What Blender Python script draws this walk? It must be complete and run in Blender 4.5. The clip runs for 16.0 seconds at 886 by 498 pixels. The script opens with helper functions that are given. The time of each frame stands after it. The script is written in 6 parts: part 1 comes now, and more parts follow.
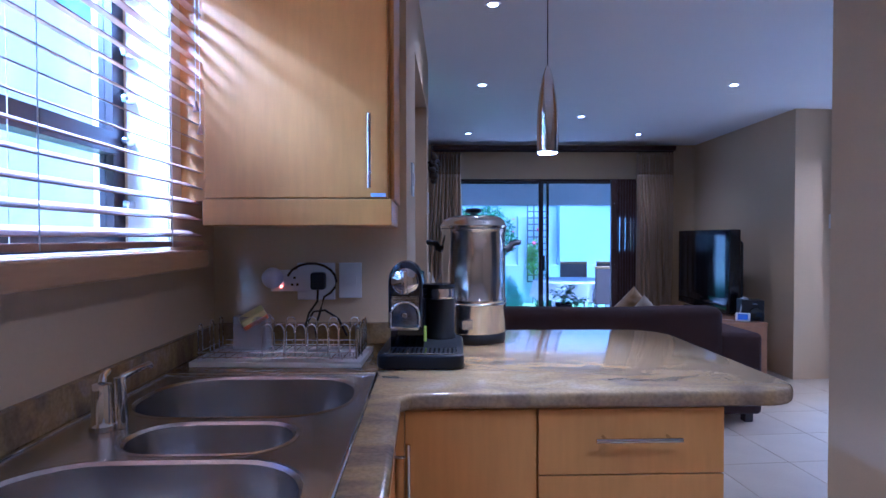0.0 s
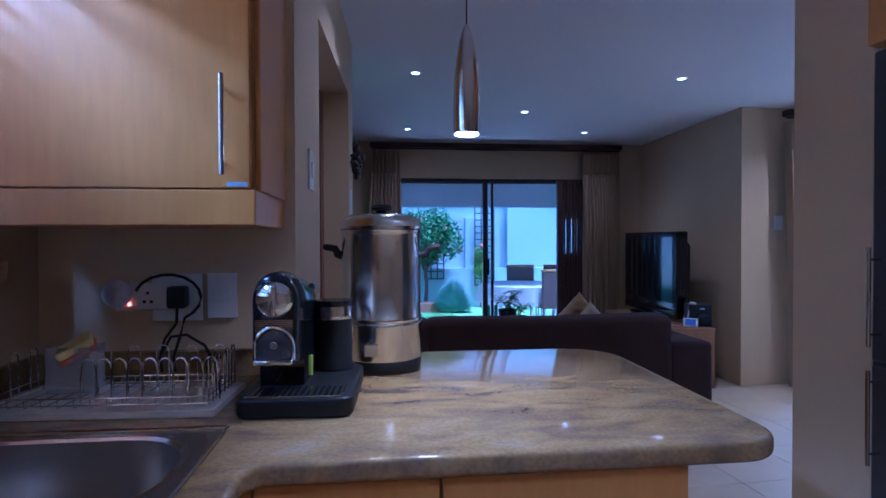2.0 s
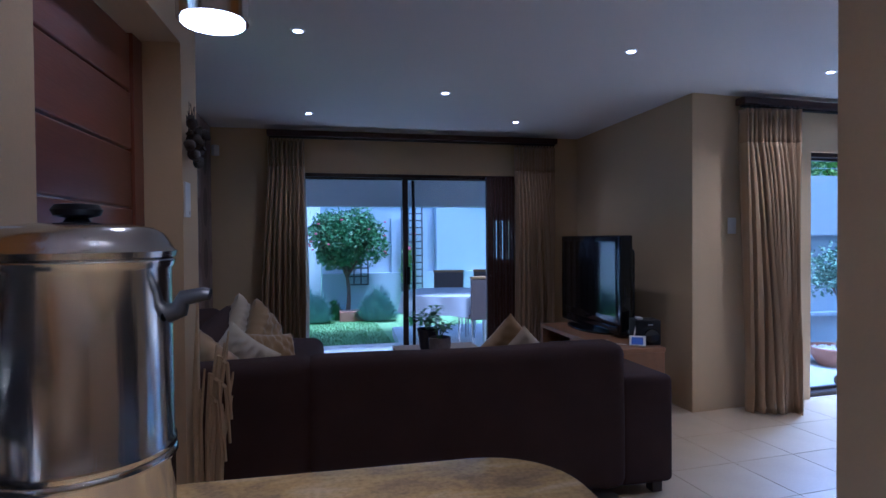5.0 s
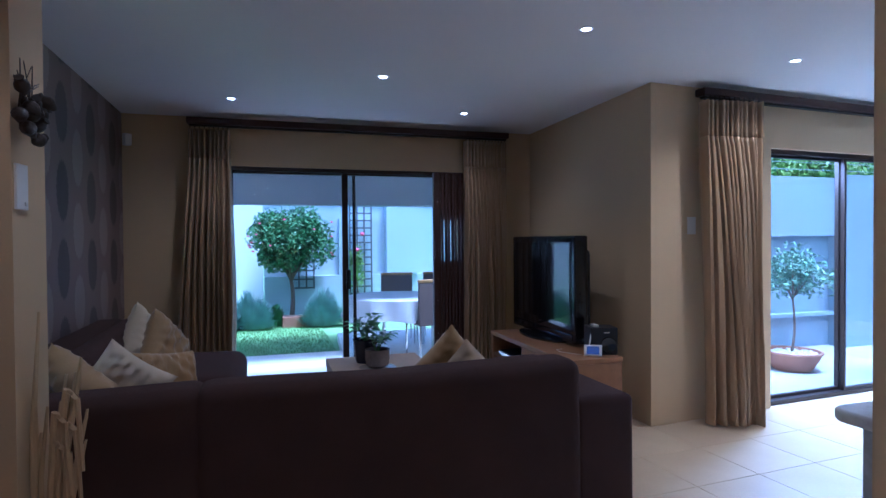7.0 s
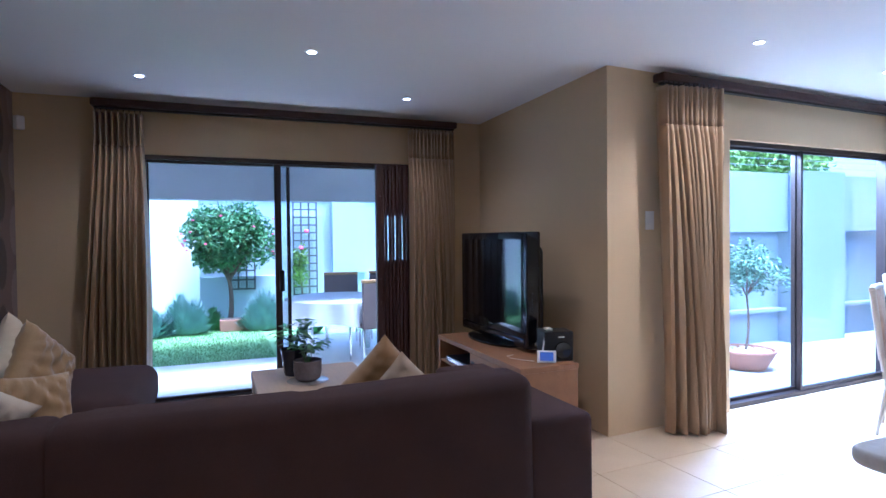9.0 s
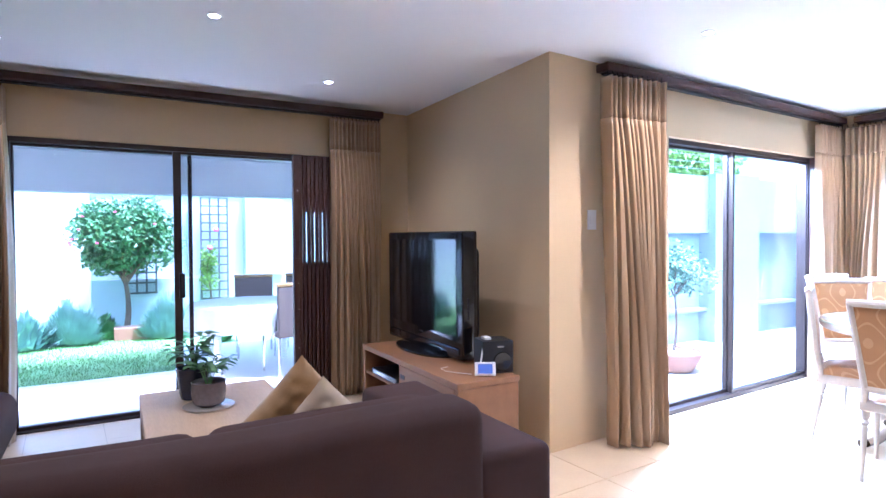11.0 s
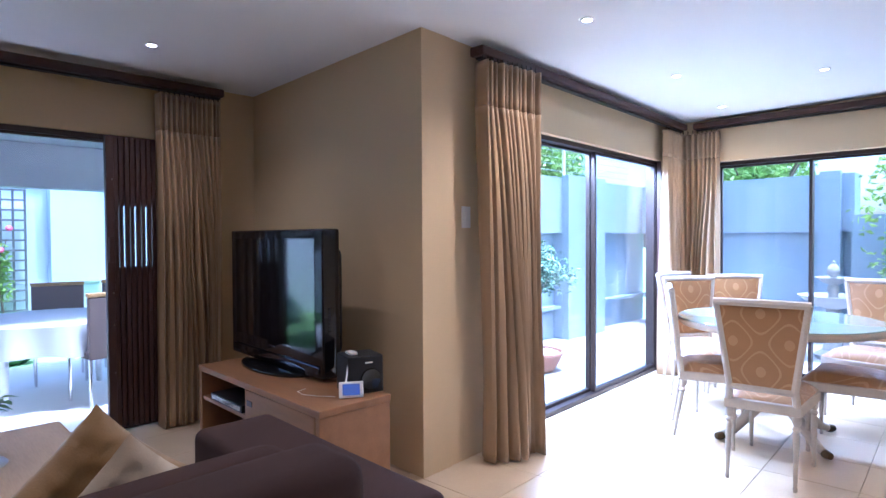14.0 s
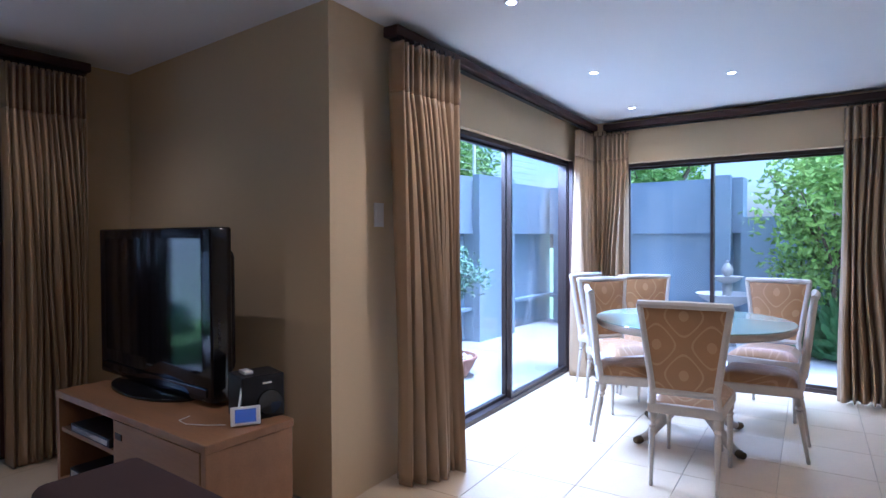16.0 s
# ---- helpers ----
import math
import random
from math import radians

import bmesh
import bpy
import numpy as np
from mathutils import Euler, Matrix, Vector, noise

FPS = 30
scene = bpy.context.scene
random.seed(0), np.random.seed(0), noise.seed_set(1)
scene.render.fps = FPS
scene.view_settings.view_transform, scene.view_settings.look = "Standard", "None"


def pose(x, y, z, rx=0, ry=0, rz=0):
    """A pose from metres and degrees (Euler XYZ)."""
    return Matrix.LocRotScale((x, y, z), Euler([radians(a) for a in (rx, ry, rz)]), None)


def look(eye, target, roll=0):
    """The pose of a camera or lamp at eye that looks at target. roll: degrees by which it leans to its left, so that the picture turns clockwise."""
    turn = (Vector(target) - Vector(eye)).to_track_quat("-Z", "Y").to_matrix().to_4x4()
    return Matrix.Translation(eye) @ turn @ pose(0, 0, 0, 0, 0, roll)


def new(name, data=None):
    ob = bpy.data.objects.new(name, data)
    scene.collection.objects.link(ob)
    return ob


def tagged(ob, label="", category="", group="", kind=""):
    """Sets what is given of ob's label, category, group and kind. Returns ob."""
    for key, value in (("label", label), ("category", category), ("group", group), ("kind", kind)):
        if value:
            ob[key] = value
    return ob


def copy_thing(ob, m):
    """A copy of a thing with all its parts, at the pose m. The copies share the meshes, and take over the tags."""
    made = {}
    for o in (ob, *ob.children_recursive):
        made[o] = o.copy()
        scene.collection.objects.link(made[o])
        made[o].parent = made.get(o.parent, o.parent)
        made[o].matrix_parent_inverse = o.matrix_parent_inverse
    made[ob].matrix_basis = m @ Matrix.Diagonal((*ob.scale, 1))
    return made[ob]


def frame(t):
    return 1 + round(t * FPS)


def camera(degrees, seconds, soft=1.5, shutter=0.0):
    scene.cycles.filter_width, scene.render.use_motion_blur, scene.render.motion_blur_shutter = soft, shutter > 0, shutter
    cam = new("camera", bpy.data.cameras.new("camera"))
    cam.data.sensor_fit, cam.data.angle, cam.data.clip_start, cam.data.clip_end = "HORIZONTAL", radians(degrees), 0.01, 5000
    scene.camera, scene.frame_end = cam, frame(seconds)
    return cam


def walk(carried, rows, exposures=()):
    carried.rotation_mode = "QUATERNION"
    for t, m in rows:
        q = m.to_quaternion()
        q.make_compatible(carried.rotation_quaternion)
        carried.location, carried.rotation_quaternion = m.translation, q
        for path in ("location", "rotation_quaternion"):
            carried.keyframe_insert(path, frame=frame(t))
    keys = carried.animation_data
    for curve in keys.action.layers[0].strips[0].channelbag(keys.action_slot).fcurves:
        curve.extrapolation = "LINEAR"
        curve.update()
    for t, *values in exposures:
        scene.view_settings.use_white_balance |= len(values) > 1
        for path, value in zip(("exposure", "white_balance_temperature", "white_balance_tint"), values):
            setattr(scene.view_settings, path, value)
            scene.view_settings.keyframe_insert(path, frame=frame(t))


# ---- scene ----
cam = camera(75.3, 16.0)
PATH = [
    (0, (0.418, -0.028, 1.285), (0.478, 1.971, 1.245), -0.1),
    (0.5, (0.441, 0.039, 1.285), (0.546, 2.036, 1.247), -0.1),
    (1, (0.484, 0.149, 1.286), (0.634, 2.143, 1.25), -0.2),
    (1.5, (0.539, 0.248, 1.285), (0.731, 2.239, 1.252), -0.2),
    (2, (0.581, 0.356, 1.287), (0.807, 2.343, 1.255), -0.2),
    (2.5, (0.635, 0.518, 1.3), (0.898, 2.5, 1.268), -0.2),
    (3, (0.679, 0.671, 1.306), (0.982, 2.648, 1.273), -0.3),
    (3.5, (0.72, 0.802, 1.303), (1.065, 2.771, 1.271), -0.2),
    (4, (0.781, 0.944, 1.316), (1.166, 2.906, 1.285), -0.3),
    (6.5, (1.062, 1.499, 1.348), (1.61, 3.422, 1.311), -0.4),
    (7, (1.123, 1.589, 1.334), (1.715, 3.499, 1.302), -0.4),
    (7.5, (1.189, 1.672, 1.33), (1.813, 3.571, 1.292), -0.4),
    (8, (1.253, 1.759, 1.321), (1.909, 3.648, 1.283), -0.5),
    (10.5, (1.412, 2.226, 1.335), (2.331, 4.001, 1.289), -0.4),
    (11, (1.449, 2.328, 1.323), (2.438, 4.066, 1.28), -0.3),
    (11.5, (1.486, 2.417, 1.32), (2.545, 4.113, 1.274), -0.3),
    (12, (1.524, 2.482, 1.312), (2.654, 4.132, 1.267), -0.4),
    (12.5, (1.557, 2.56, 1.307), (2.756, 4.16, 1.267), -0.3),
    (13, (1.588, 2.634, 1.308), (2.856, 4.18, 1.268), -0.3),
    (13.5, (1.609, 2.694, 1.311), (2.946, 4.181, 1.271), -0.3),
    (14, (1.642, 2.738, 1.312), (3.04, 4.167, 1.269), -0.3),
    (14.5, (1.668, 2.788, 1.3), (3.128, 4.154, 1.264), -0.3),
    (15, (1.71, 2.841, 1.305), (3.225, 4.147, 1.263), -0.2),
    (15.5, (1.767, 2.917, 1.306), (3.333, 4.16, 1.262), -0.2),
    (16, (1.841, 2.984, 1.308), (3.455, 4.164, 1.266), -0.2),
]
EXPOSURES = [(0.0, 1.78, 3540, 24), (1.5, 1.25, 3500, 24), (2.5, 1.03, 3570, 24), (3.5, 0.82, 3860, 22), (4.2, 0.82, 3920, 22), (7.0, 1.33, 3950, 18), (8.2, 1.75, 4050, 18),
             (10.3, 2.85, 4330, 22), (11.5, 3.15, 4380, 22), (12.5, 2.98, 4420, 22), (13.5, 2.46, 4420, 22), (14.5, 2.08, 4400, 22), (16.0, 1.43, 4340, 20)]
walk(cam, [(t, look(eye, target, roll)) for t, eye, target, roll in PATH], EXPOSURES)

# ---- world and large lights ----
world = bpy.data.worlds.new("world")
scene.world = world
world.use_nodes = True
wn = world.node_tree
sky = wn.nodes.new("ShaderNodeTexSky")
sky.sky_type, sky.sun_disc = "NISHITA", False
sky.sun_elevation, sky.sun_rotation = radians(76.1), radians(158.2)
sky.dust_density, sky.air_density = 4.0, 1.0
wn.nodes["Background"].inputs["Strength"].default_value = 0.15
wn.links.new(sky.outputs[0], wn.nodes["Background"].inputs["Color"])
sun_data = bpy.data.lights.new("sun", "SUN")
sun_data.energy, sun_data.angle, sun_data.color = 2.9, radians(12), (1, 0.96, 0.9)
sun = new("sun", sun_data)
sun.matrix_world = look((0.8, -2.0, 8.7), (0, 0, 0))


def sky_strip(name, m, w, h, watts):
    """Sky light that falls in at the head of an opening."""
    data = bpy.data.lights.new(name, "AREA")
    data.shape, data.size, data.size_y, data.energy, data.color = "RECTANGLE", w, h, watts, (0.80, 0.90, 1.0)
    new(name, data).matrix_basis = m


sky_strip("sky_light_court", look((5.85, 5.58, 2.22), (5.7, 4.1, 0.6)), 1.9, 0.3, 105)
sky_strip("sky_light_fountain", look((7.78, 3.85, 2.22), (6.2, 3.8, 0.6)), 1.9, 0.3, 50)
sky_strip("sky_light_kitchen", look((-0.72, 0.95, 2.42), (0.3, 1.05, 1.2)), 1.4, 0.3, 88)


# ---- materials ----
def mat(name, color, rough=0.5, metal=0.0, var=0.15, scale=4.0, fine=60.0, bump=0.1, stretch=(1, 1, 1), spec=0.5, sheen=0.0, coat=0.0, pick=0.0, color2=None):
    """A surface with variation at two scales, fine relief and, with pick, a tone of its own for each piece."""
    m = bpy.data.materials.new(name)
    m.use_nodes = True
    nt, p = m.node_tree, m.node_tree.nodes["Principled BSDF"]
    co = nt.nodes.new("ShaderNodeTexCoord")
    mp = nt.nodes.new("ShaderNodeMapping")
    mp.inputs["Scale"].default_value = stretch
    nt.links.new(co.outputs["Object"], mp.inputs["Vector"])
    big, small = nt.nodes.new("ShaderNodeTexNoise"), nt.nodes.new("ShaderNodeTexNoise")
    big.inputs["Scale"].default_value, big.inputs["Detail"].default_value = scale, 4
    small.inputs["Scale"].default_value, small.inputs["Detail"].default_value = fine, 3
    for n in (big, small):
        nt.links.new(mp.outputs[0], n.inputs["Vector"])
    add = nt.nodes.new("ShaderNodeMath")
    add.operation = "MULTIPLY_ADD"
    nt.links.new(small.outputs["Fac"], add.inputs[0])
    add.inputs[1].default_value = 0.5
    nt.links.new(big.outputs["Fac"], add.inputs[2])
    last = add
    if pick:
        info, more = nt.nodes.new("ShaderNodeObjectInfo"), nt.nodes.new("ShaderNodeMath")
        more.operation = "MULTIPLY_ADD"
        nt.links.new(info.outputs["Random"], more.inputs[0])
        more.inputs[1].default_value = pick
        nt.links.new(add.outputs[0], more.inputs[2])
        last = more
    ramp = nt.nodes.new("ShaderNodeMapRange")
    ramp.inputs["From Min"].default_value, ramp.inputs["From Max"].default_value = 0.4, 1.1 + pick
    nt.links.new(last.outputs[0], ramp.inputs["Value"])
    mix = nt.nodes.new("ShaderNodeMix")
    mix.data_type = "RGBA"
    c2 = color2 or tuple(min(1, c * (1 + var)) for c in color)
    c1 = color if color2 else tuple(c * (1 - var) for c in color)
    mix.inputs["A"].default_value, mix.inputs["B"].default_value = (*c1, 1), (*c2, 1)
    nt.links.new(ramp.outputs[0], mix.inputs["Factor"])
    nt.links.new(mix.outputs["Result"], p.inputs["Base Color"])
    rr = nt.nodes.new("ShaderNodeMapRange")
    rr.inputs["To Min"].default_value, rr.inputs["To Max"].default_value = max(0.02, rough * 0.85), min(1, rough * 1.15)
    nt.links.new(big.outputs["Fac"], rr.inputs["Value"])
    nt.links.new(rr.outputs[0], p.inputs["Roughness"])
    p.inputs["Metallic"].default_value = metal
    p.inputs["Specular IOR Level"].default_value = spec
    p.inputs["Sheen Weight"].default_value = sheen
    p.inputs["Coat Weight"].default_value = coat
    if bump:
        b = nt.nodes.new("ShaderNodeBump")
        b.inputs["Strength"].default_value, b.inputs["Distance"].default_value = bump, 0.01
        nt.links.new(small.outputs["Fac"], b.inputs["Height"])
        nt.links.new(b.outputs[0], p.inputs["Normal"])
    return m


def glow(name, color, strength):
    m = bpy.data.materials.new(name)
    m.use_nodes = True
    p = m.node_tree.nodes["Principled BSDF"]
    p.inputs["Base Color"].default_value = (0.1, 0.1, 0.1, 1)
    p.inputs["Emission Color"].default_value, p.inputs["Emission Strength"].default_value = (*color, 1), strength
    return m


def clear_glass(name, tint, rough=0.0):
    """A thin pane: clear, with the mirror image that its angle gives."""
    m = bpy.data.materials.new(name)
    m.use_nodes = True
    nt = m.node_tree
    nt.nodes.remove(nt.nodes["Principled BSDF"])
    fr, tr, gl, mx = (nt.nodes.new("ShaderNode" + k) for k in ("LayerWeight", "BsdfTransparent", "BsdfGlossy", "MixShader"))
    fr.inputs["Blend"].default_value = 0.5
    pw, ma = nt.nodes.new("ShaderNodeMath"), nt.nodes.new("ShaderNodeMath")
    pw.operation, ma.operation = "POWER", "MULTIPLY_ADD"
    pw.inputs[1].default_value, ma.inputs[1].default_value, ma.inputs[2].default_value = 5.0, 0.7, 0.025
    nt.links.new(fr.outputs["Facing"], pw.inputs[0])
    nt.links.new(pw.outputs[0], ma.inputs[0])
    tr.inputs["Color"].default_value = (*tint, 1)
    gl.inputs["Roughness"].default_value = rough
    nt.links.new(ma.outputs[0], mx.inputs[0])
    nt.links.new(tr.outputs[0], mx.inputs[1])
    nt.links.new(gl.outputs[0], mx.inputs[2])
    nt.links.new(mx.outputs[0], nt.nodes["Material Output"].inputs["Surface"])
    return m


def frosted(name, color, cover):
    """Milky clear plastic: part of the light goes straight through."""
    m = bpy.data.materials.new(name)
    m.use_nodes = True
    nt = m.node_tree
    p = nt.nodes["Principled BSDF"]
    p.inputs["Base Color"].default_value, p.inputs["Roughness"].default_value = (*color, 1), 0.25
    tr, mx = nt.nodes.new("ShaderNodeBsdfTransparent"), nt.nodes.new("ShaderNodeMixShader")
    mx.inputs[0].default_value = cover
    nt.links.new(tr.outputs[0], mx.inputs[1])
    nt.links.new(p.outputs[0], mx.inputs[2])
    nt.links.new(mx.outputs[0], nt.nodes["Material Output"].inputs["Surface"])
    return m


def wallpaper_material():
    """Mauve paper with staggered columns of ragged oval medallions, some dark, some pale."""
    m = mat("wallpaper", (0.205, 0.148, 0.138), 0.6, var=0.12, scale=6, fine=150, bump=0.1)
    nt, p = m.node_tree, m.node_tree.nodes["Principled BSDF"]
    old = p.inputs["Base Color"].links[0].from_socket

    def op(kind, a, b=0.0, c=0.0):
        n = nt.nodes.new("ShaderNodeMath")
        n.operation = kind
        for k, v in enumerate((a, b, c)):
            if isinstance(v, (int, float)):
                n.inputs[k].default_value = v
            else:
                nt.links.new(v, n.inputs[k])
        return n.outputs[0]

    geo = nt.nodes.new("ShaderNodeNewGeometry")
    sep = nt.nodes.new("ShaderNodeSeparateXYZ")
    nt.links.new(geo.outputs["Position"], sep.inputs[0])
    u = op("DIVIDE", sep.outputs["Y"], 0.30)
    col = op("FLOOR", u)
    odd = op("MODULO", col, 2.0)
    v = op("ADD", op("DIVIDE", sep.outputs["Z"], 0.47), op("MULTIPLY", odd, 0.5))
    row = op("FLOOR", v)
    du = op("SUBTRACT", op("FRACT", u), 0.5)
    dv = op("SUBTRACT", op("FRACT", v), 0.5)
    d = op("SQRT", op("ADD", op("POWER", op("MULTIPLY", du, 2.5), 2.0), op("POWER", op("MULTIPLY", dv, 2.35), 2.0)))
    ang = op("ARCTAN2", dv, du)
    edge = op("MULTIPLY_ADD", op("SINE", op("MULTIPLY", ang, 22.0)), 0.05, d)
    inside = op("LESS_THAN", edge, 0.9)
    wn_ = nt.nodes.new("ShaderNodeTexWhiteNoise")
    cmb = nt.nodes.new("ShaderNodeCombineXYZ")
    nt.links.new(col, cmb.inputs[0])
    nt.links.new(row, cmb.inputs[1])
    nt.links.new(cmb.outputs[0], wn_.inputs["Vector"])
    tone = nt.nodes.new("ShaderNodeMix")
    tone.data_type = "RGBA"
    tone.inputs["A"].default_value, tone.inputs["B"].default_value = (0.055, 0.042, 0.050, 1), (0.31, 0.25, 0.225, 1)
    nt.links.new(odd, tone.inputs["Factor"])
    over = nt.nodes.new("ShaderNodeMix")
    over.data_type = "RGBA"
    rays = op("MULTIPLY_ADD", op("SINE", op("MULTIPLY", ang, 44.0)), 0.12, 0.75)
    nt.links.new(op("MULTIPLY", inside, rays), over.inputs["Factor"])
    nt.links.new(old, over.inputs["A"])
    nt.links.new(tone.outputs["Result"], over.inputs["B"])
    nt.links.new(over.outputs["Result"], p.inputs["Base Color"])
    return m


def damask_material(name, ground, figure):
    """Woven gold cloth with a pale trellis of linked medallions."""
    m = mat(name, ground, 0.45, var=0.12, scale=8, fine=260, bump=0.15, sheen=0.3)
    nt, p = m.node_tree, m.node_tree.nodes["Principled BSDF"]
    old = p.inputs["Base Color"].links[0].from_socket
    co = nt.nodes.new("ShaderNodeTexCoord")
    sep = nt.nodes.new("ShaderNodeSeparateXYZ")
    nt.links.new(co.outputs["Object"], sep.inputs[0])

    def op(kind, a, b=0.0, c=0.0):
        n = nt.nodes.new("ShaderNodeMath")
        n.operation = kind
        for k, v in enumerate((a, b, c)):
            if isinstance(v, (int, float)):
                n.inputs[k].default_value = v
            else:
                nt.links.new(v, n.inputs[k])
        return n.outputs[0]

    s1 = op("COSINE", op("MULTIPLY", op("ADD", sep.outputs["X"], 0.0), 24.0))
    h = op("ADD", sep.outputs["Z"], op("MULTIPLY", sep.outputs["Y"], 0.8))
    s2 = op("COSINE", op("MULTIPLY", h, 22.0))
    f = op("ADD", op("ADD", s1, s2), op("MULTIPLY", op("MULTIPLY", s1, s2), op("MULTIPLY", op("ADD", s1, s2), -0.22)))
    ring = op("LESS_THAN", op("ABSOLUTE", op("SUBTRACT", op("ABSOLUTE", f), 0.50)), 0.11)
    heart = op("GREATER_THAN", op("ABSOLUTE", f), 1.50)
    on = op("MULTIPLY", op("MAXIMUM", ring, heart), 0.7)
    mix = nt.nodes.new("ShaderNodeMix")
    mix.data_type = "RGBA"
    mix.inputs["B"].default_value = (*figure, 1)
    nt.links.new(on, mix.inputs["Factor"])
    nt.links.new(old, mix.inputs["A"])
    nt.links.new(mix.outputs["Result"], p.inputs["Base Color"])
    return m


def granite_material():
    """Polished golden granite with drawn-out veins and dark flecks."""
    m = mat("granite", (0.29, 0.185, 0.065), 0.085, var=0.2, scale=6, fine=60, bump=0.0, stretch=(1, 1.3, 1), color2=(0.37, 0.265, 0.135))
    nt, p = m.node_tree, m.node_tree.nodes["Principled BSDF"]
    old = p.inputs["Base Color"].links[0].from_socket
    co = nt.nodes.new("ShaderNodeTexCoord")
    mp = nt.nodes.new("ShaderNodeMapping")
    mp.inputs["Rotation"].default_value = (0, 0, 0.5)
    mp.inputs["Scale"].default_value = (1, 2.3, 1)
    nt.links.new(co.outputs["Object"], mp.inputs["Vector"])
    n1 = nt.nodes.new("ShaderNodeTexNoise")
    n1.inputs["Scale"].default_value, n1.inputs["Detail"].default_value, n1.inputs["Distortion"].default_value = 5.5, 10, 0.9
    nt.links.new(mp.outputs[0], n1.inputs["Vector"])
    r1 = nt.nodes.new("ShaderNodeValToRGB")
    e = r1.color_ramp.elements
    e[0].position, e[0].color = 0.30, (0.07, 0.055, 0.045, 1)
    e[1].position, e[1].color = 0.72, (0.40, 0.31, 0.20, 1)
    k = e.new(0.42)
    k.color = (0.19, 0.13, 0.075, 1)
    k = e.new(0.55)
    k.color = (0.33, 0.22, 0.08, 1)
    nt.links.new(n1.outputs["Fac"], r1.inputs[0])
    n2 = nt.nodes.new("ShaderNodeTexNoise")
    n2.inputs["Scale"].default_value, n2.inputs["Detail"].default_value = 110, 6
    nt.links.new(co.outputs["Object"], n2.inputs["Vector"])
    r2 = nt.nodes.new("ShaderNodeMapRange")
    r2.inputs["From Min"].default_value, r2.inputs["From Max"].default_value = 0.3, 0.6
    r2.inputs["To Min"].default_value, r2.inputs["To Max"].default_value = 0.62, 1.0
    nt.links.new(n2.outputs["Fac"], r2.inputs["Value"])
    mx = nt.nodes.new("ShaderNodeMix")
    mx.data_type = "RGBA"
    mx.inputs["Factor"].default_value = 0.62
    nt.links.new(old, mx.inputs["A"])
    nt.links.new(r1.outputs[0], mx.inputs["B"])
    mul = nt.nodes.new("ShaderNodeMix")
    mul.data_type, mul.blend_type = "RGBA", "MULTIPLY"
    mul.inputs["Factor"].default_value = 0.65
    nt.links.new(mx.outputs["Result"], mul.inputs["A"])
    nt.links.new(r2.outputs[0], mul.inputs["B"])
    nt.links.new(mul.outputs["Result"], p.inputs["Base Color"])
    return m


PAINT = mat("beige_wall_paint", (0.60, 0.46, 0.27), 0.75, var=0.05, scale=1.5, fine=120, bump=0.06)
CEIL = mat("ceiling_paint", (0.82, 0.815, 0.825), 0.8, var=0.02, scale=1.0, fine=90, bump=0.04)
WHITE = mat("white_plastic", (0.75, 0.74, 0.72), 0.35, var=0.03, bump=0.0)
PAPER = wallpaper_material()
TILE = mat("cream_floor_tile", (0.54, 0.415, 0.26), 0.34, var=0.1, scale=5, fine=70, bump=0.05, pick=0.35, color2=(0.67, 0.545, 0.37))
GROUT = mat("grout", (0.47, 0.375, 0.265), 0.9, var=0.15, fine=200, bump=0.2)
MAPLE = mat("honey_maple", (0.53, 0.25, 0.036), 0.4, var=0.16, scale=2.0, fine=22, bump=0.03, stretch=(3, 3, 0.35), coat=0.0)
PINE = mat("pine", (0.45, 0.27, 0.11), 0.5, var=0.2, scale=3, fine=26, bump=0.08, stretch=(4, 0.4, 4))
OAK = mat("oak_veneer", (0.27, 0.135, 0.055), 0.5, var=0.2, scale=3, fine=30, bump=0.08, stretch=(5, 0.5, 4))
PALEOAK = mat("pale_worn_oak", (0.43, 0.32, 0.21), 0.55, var=0.18, scale=3, fine=30, bump=0.08, stretch=(5, 0.6, 4))
MAHOG = mat("mahogany_boards", (0.17, 0.058, 0.032), 0.3, var=0.35, scale=2, fine=30, bump=0.06, stretch=(5, 0.5, 5), pick=0.4)
RAILWOOD = mat("dark_brown_rail_wood", (0.045, 0.021, 0.016), 0.5, var=0.3, scale=3, fine=40, bump=0.05, spec=0.3)
DARKWOOD = mat("dark_stained_wood", (0.035, 0.022, 0.018), 0.4, var=0.3, scale=3, fine=40, bump=0.05)
BRONZE = mat("dark_bronze_aluminium", (0.045, 0.032, 0.028), 0.4, metal=0.4, var=0.15, fine=90, bump=0.02)
GATE = mat("brown_powder_coat", (0.05, 0.021, 0.017), 0.45, var=0.15, fine=120, bump=0.03)
STEEL = mat("brushed_steel", (0.60, 0.585, 0.57), 0.16, metal=1.0, var=0.05, scale=3, fine=140, bump=0.03, stretch=(1, 1, 0.05))
SINKSTEEL = mat("sink_steel", (0.58, 0.565, 0.56), 0.24, metal=1.0, var=0.08, scale=4, fine=200, bump=0.03)
CHROME = mat("chrome", (0.75, 0.75, 0.76), 0.07, metal=1.0, var=0.03, bump=0.0)
BLACK = mat("gloss_black_plastic", (0.008, 0.008, 0.010), 0.08, var=0.1, bump=0.0, spec=0.5)
DARKPOD = mat("dried_seed_pod", (0.035, 0.024, 0.018), 0.6, var=0.4, scale=20, fine=120, bump=0.3)
MATTBLACK = mat("matt_black_plastic", (0.010, 0.010, 0.012), 0.42, var=0.15, fine=300, bump=0.05, spec=0.3)
GRANITE = granite_material()
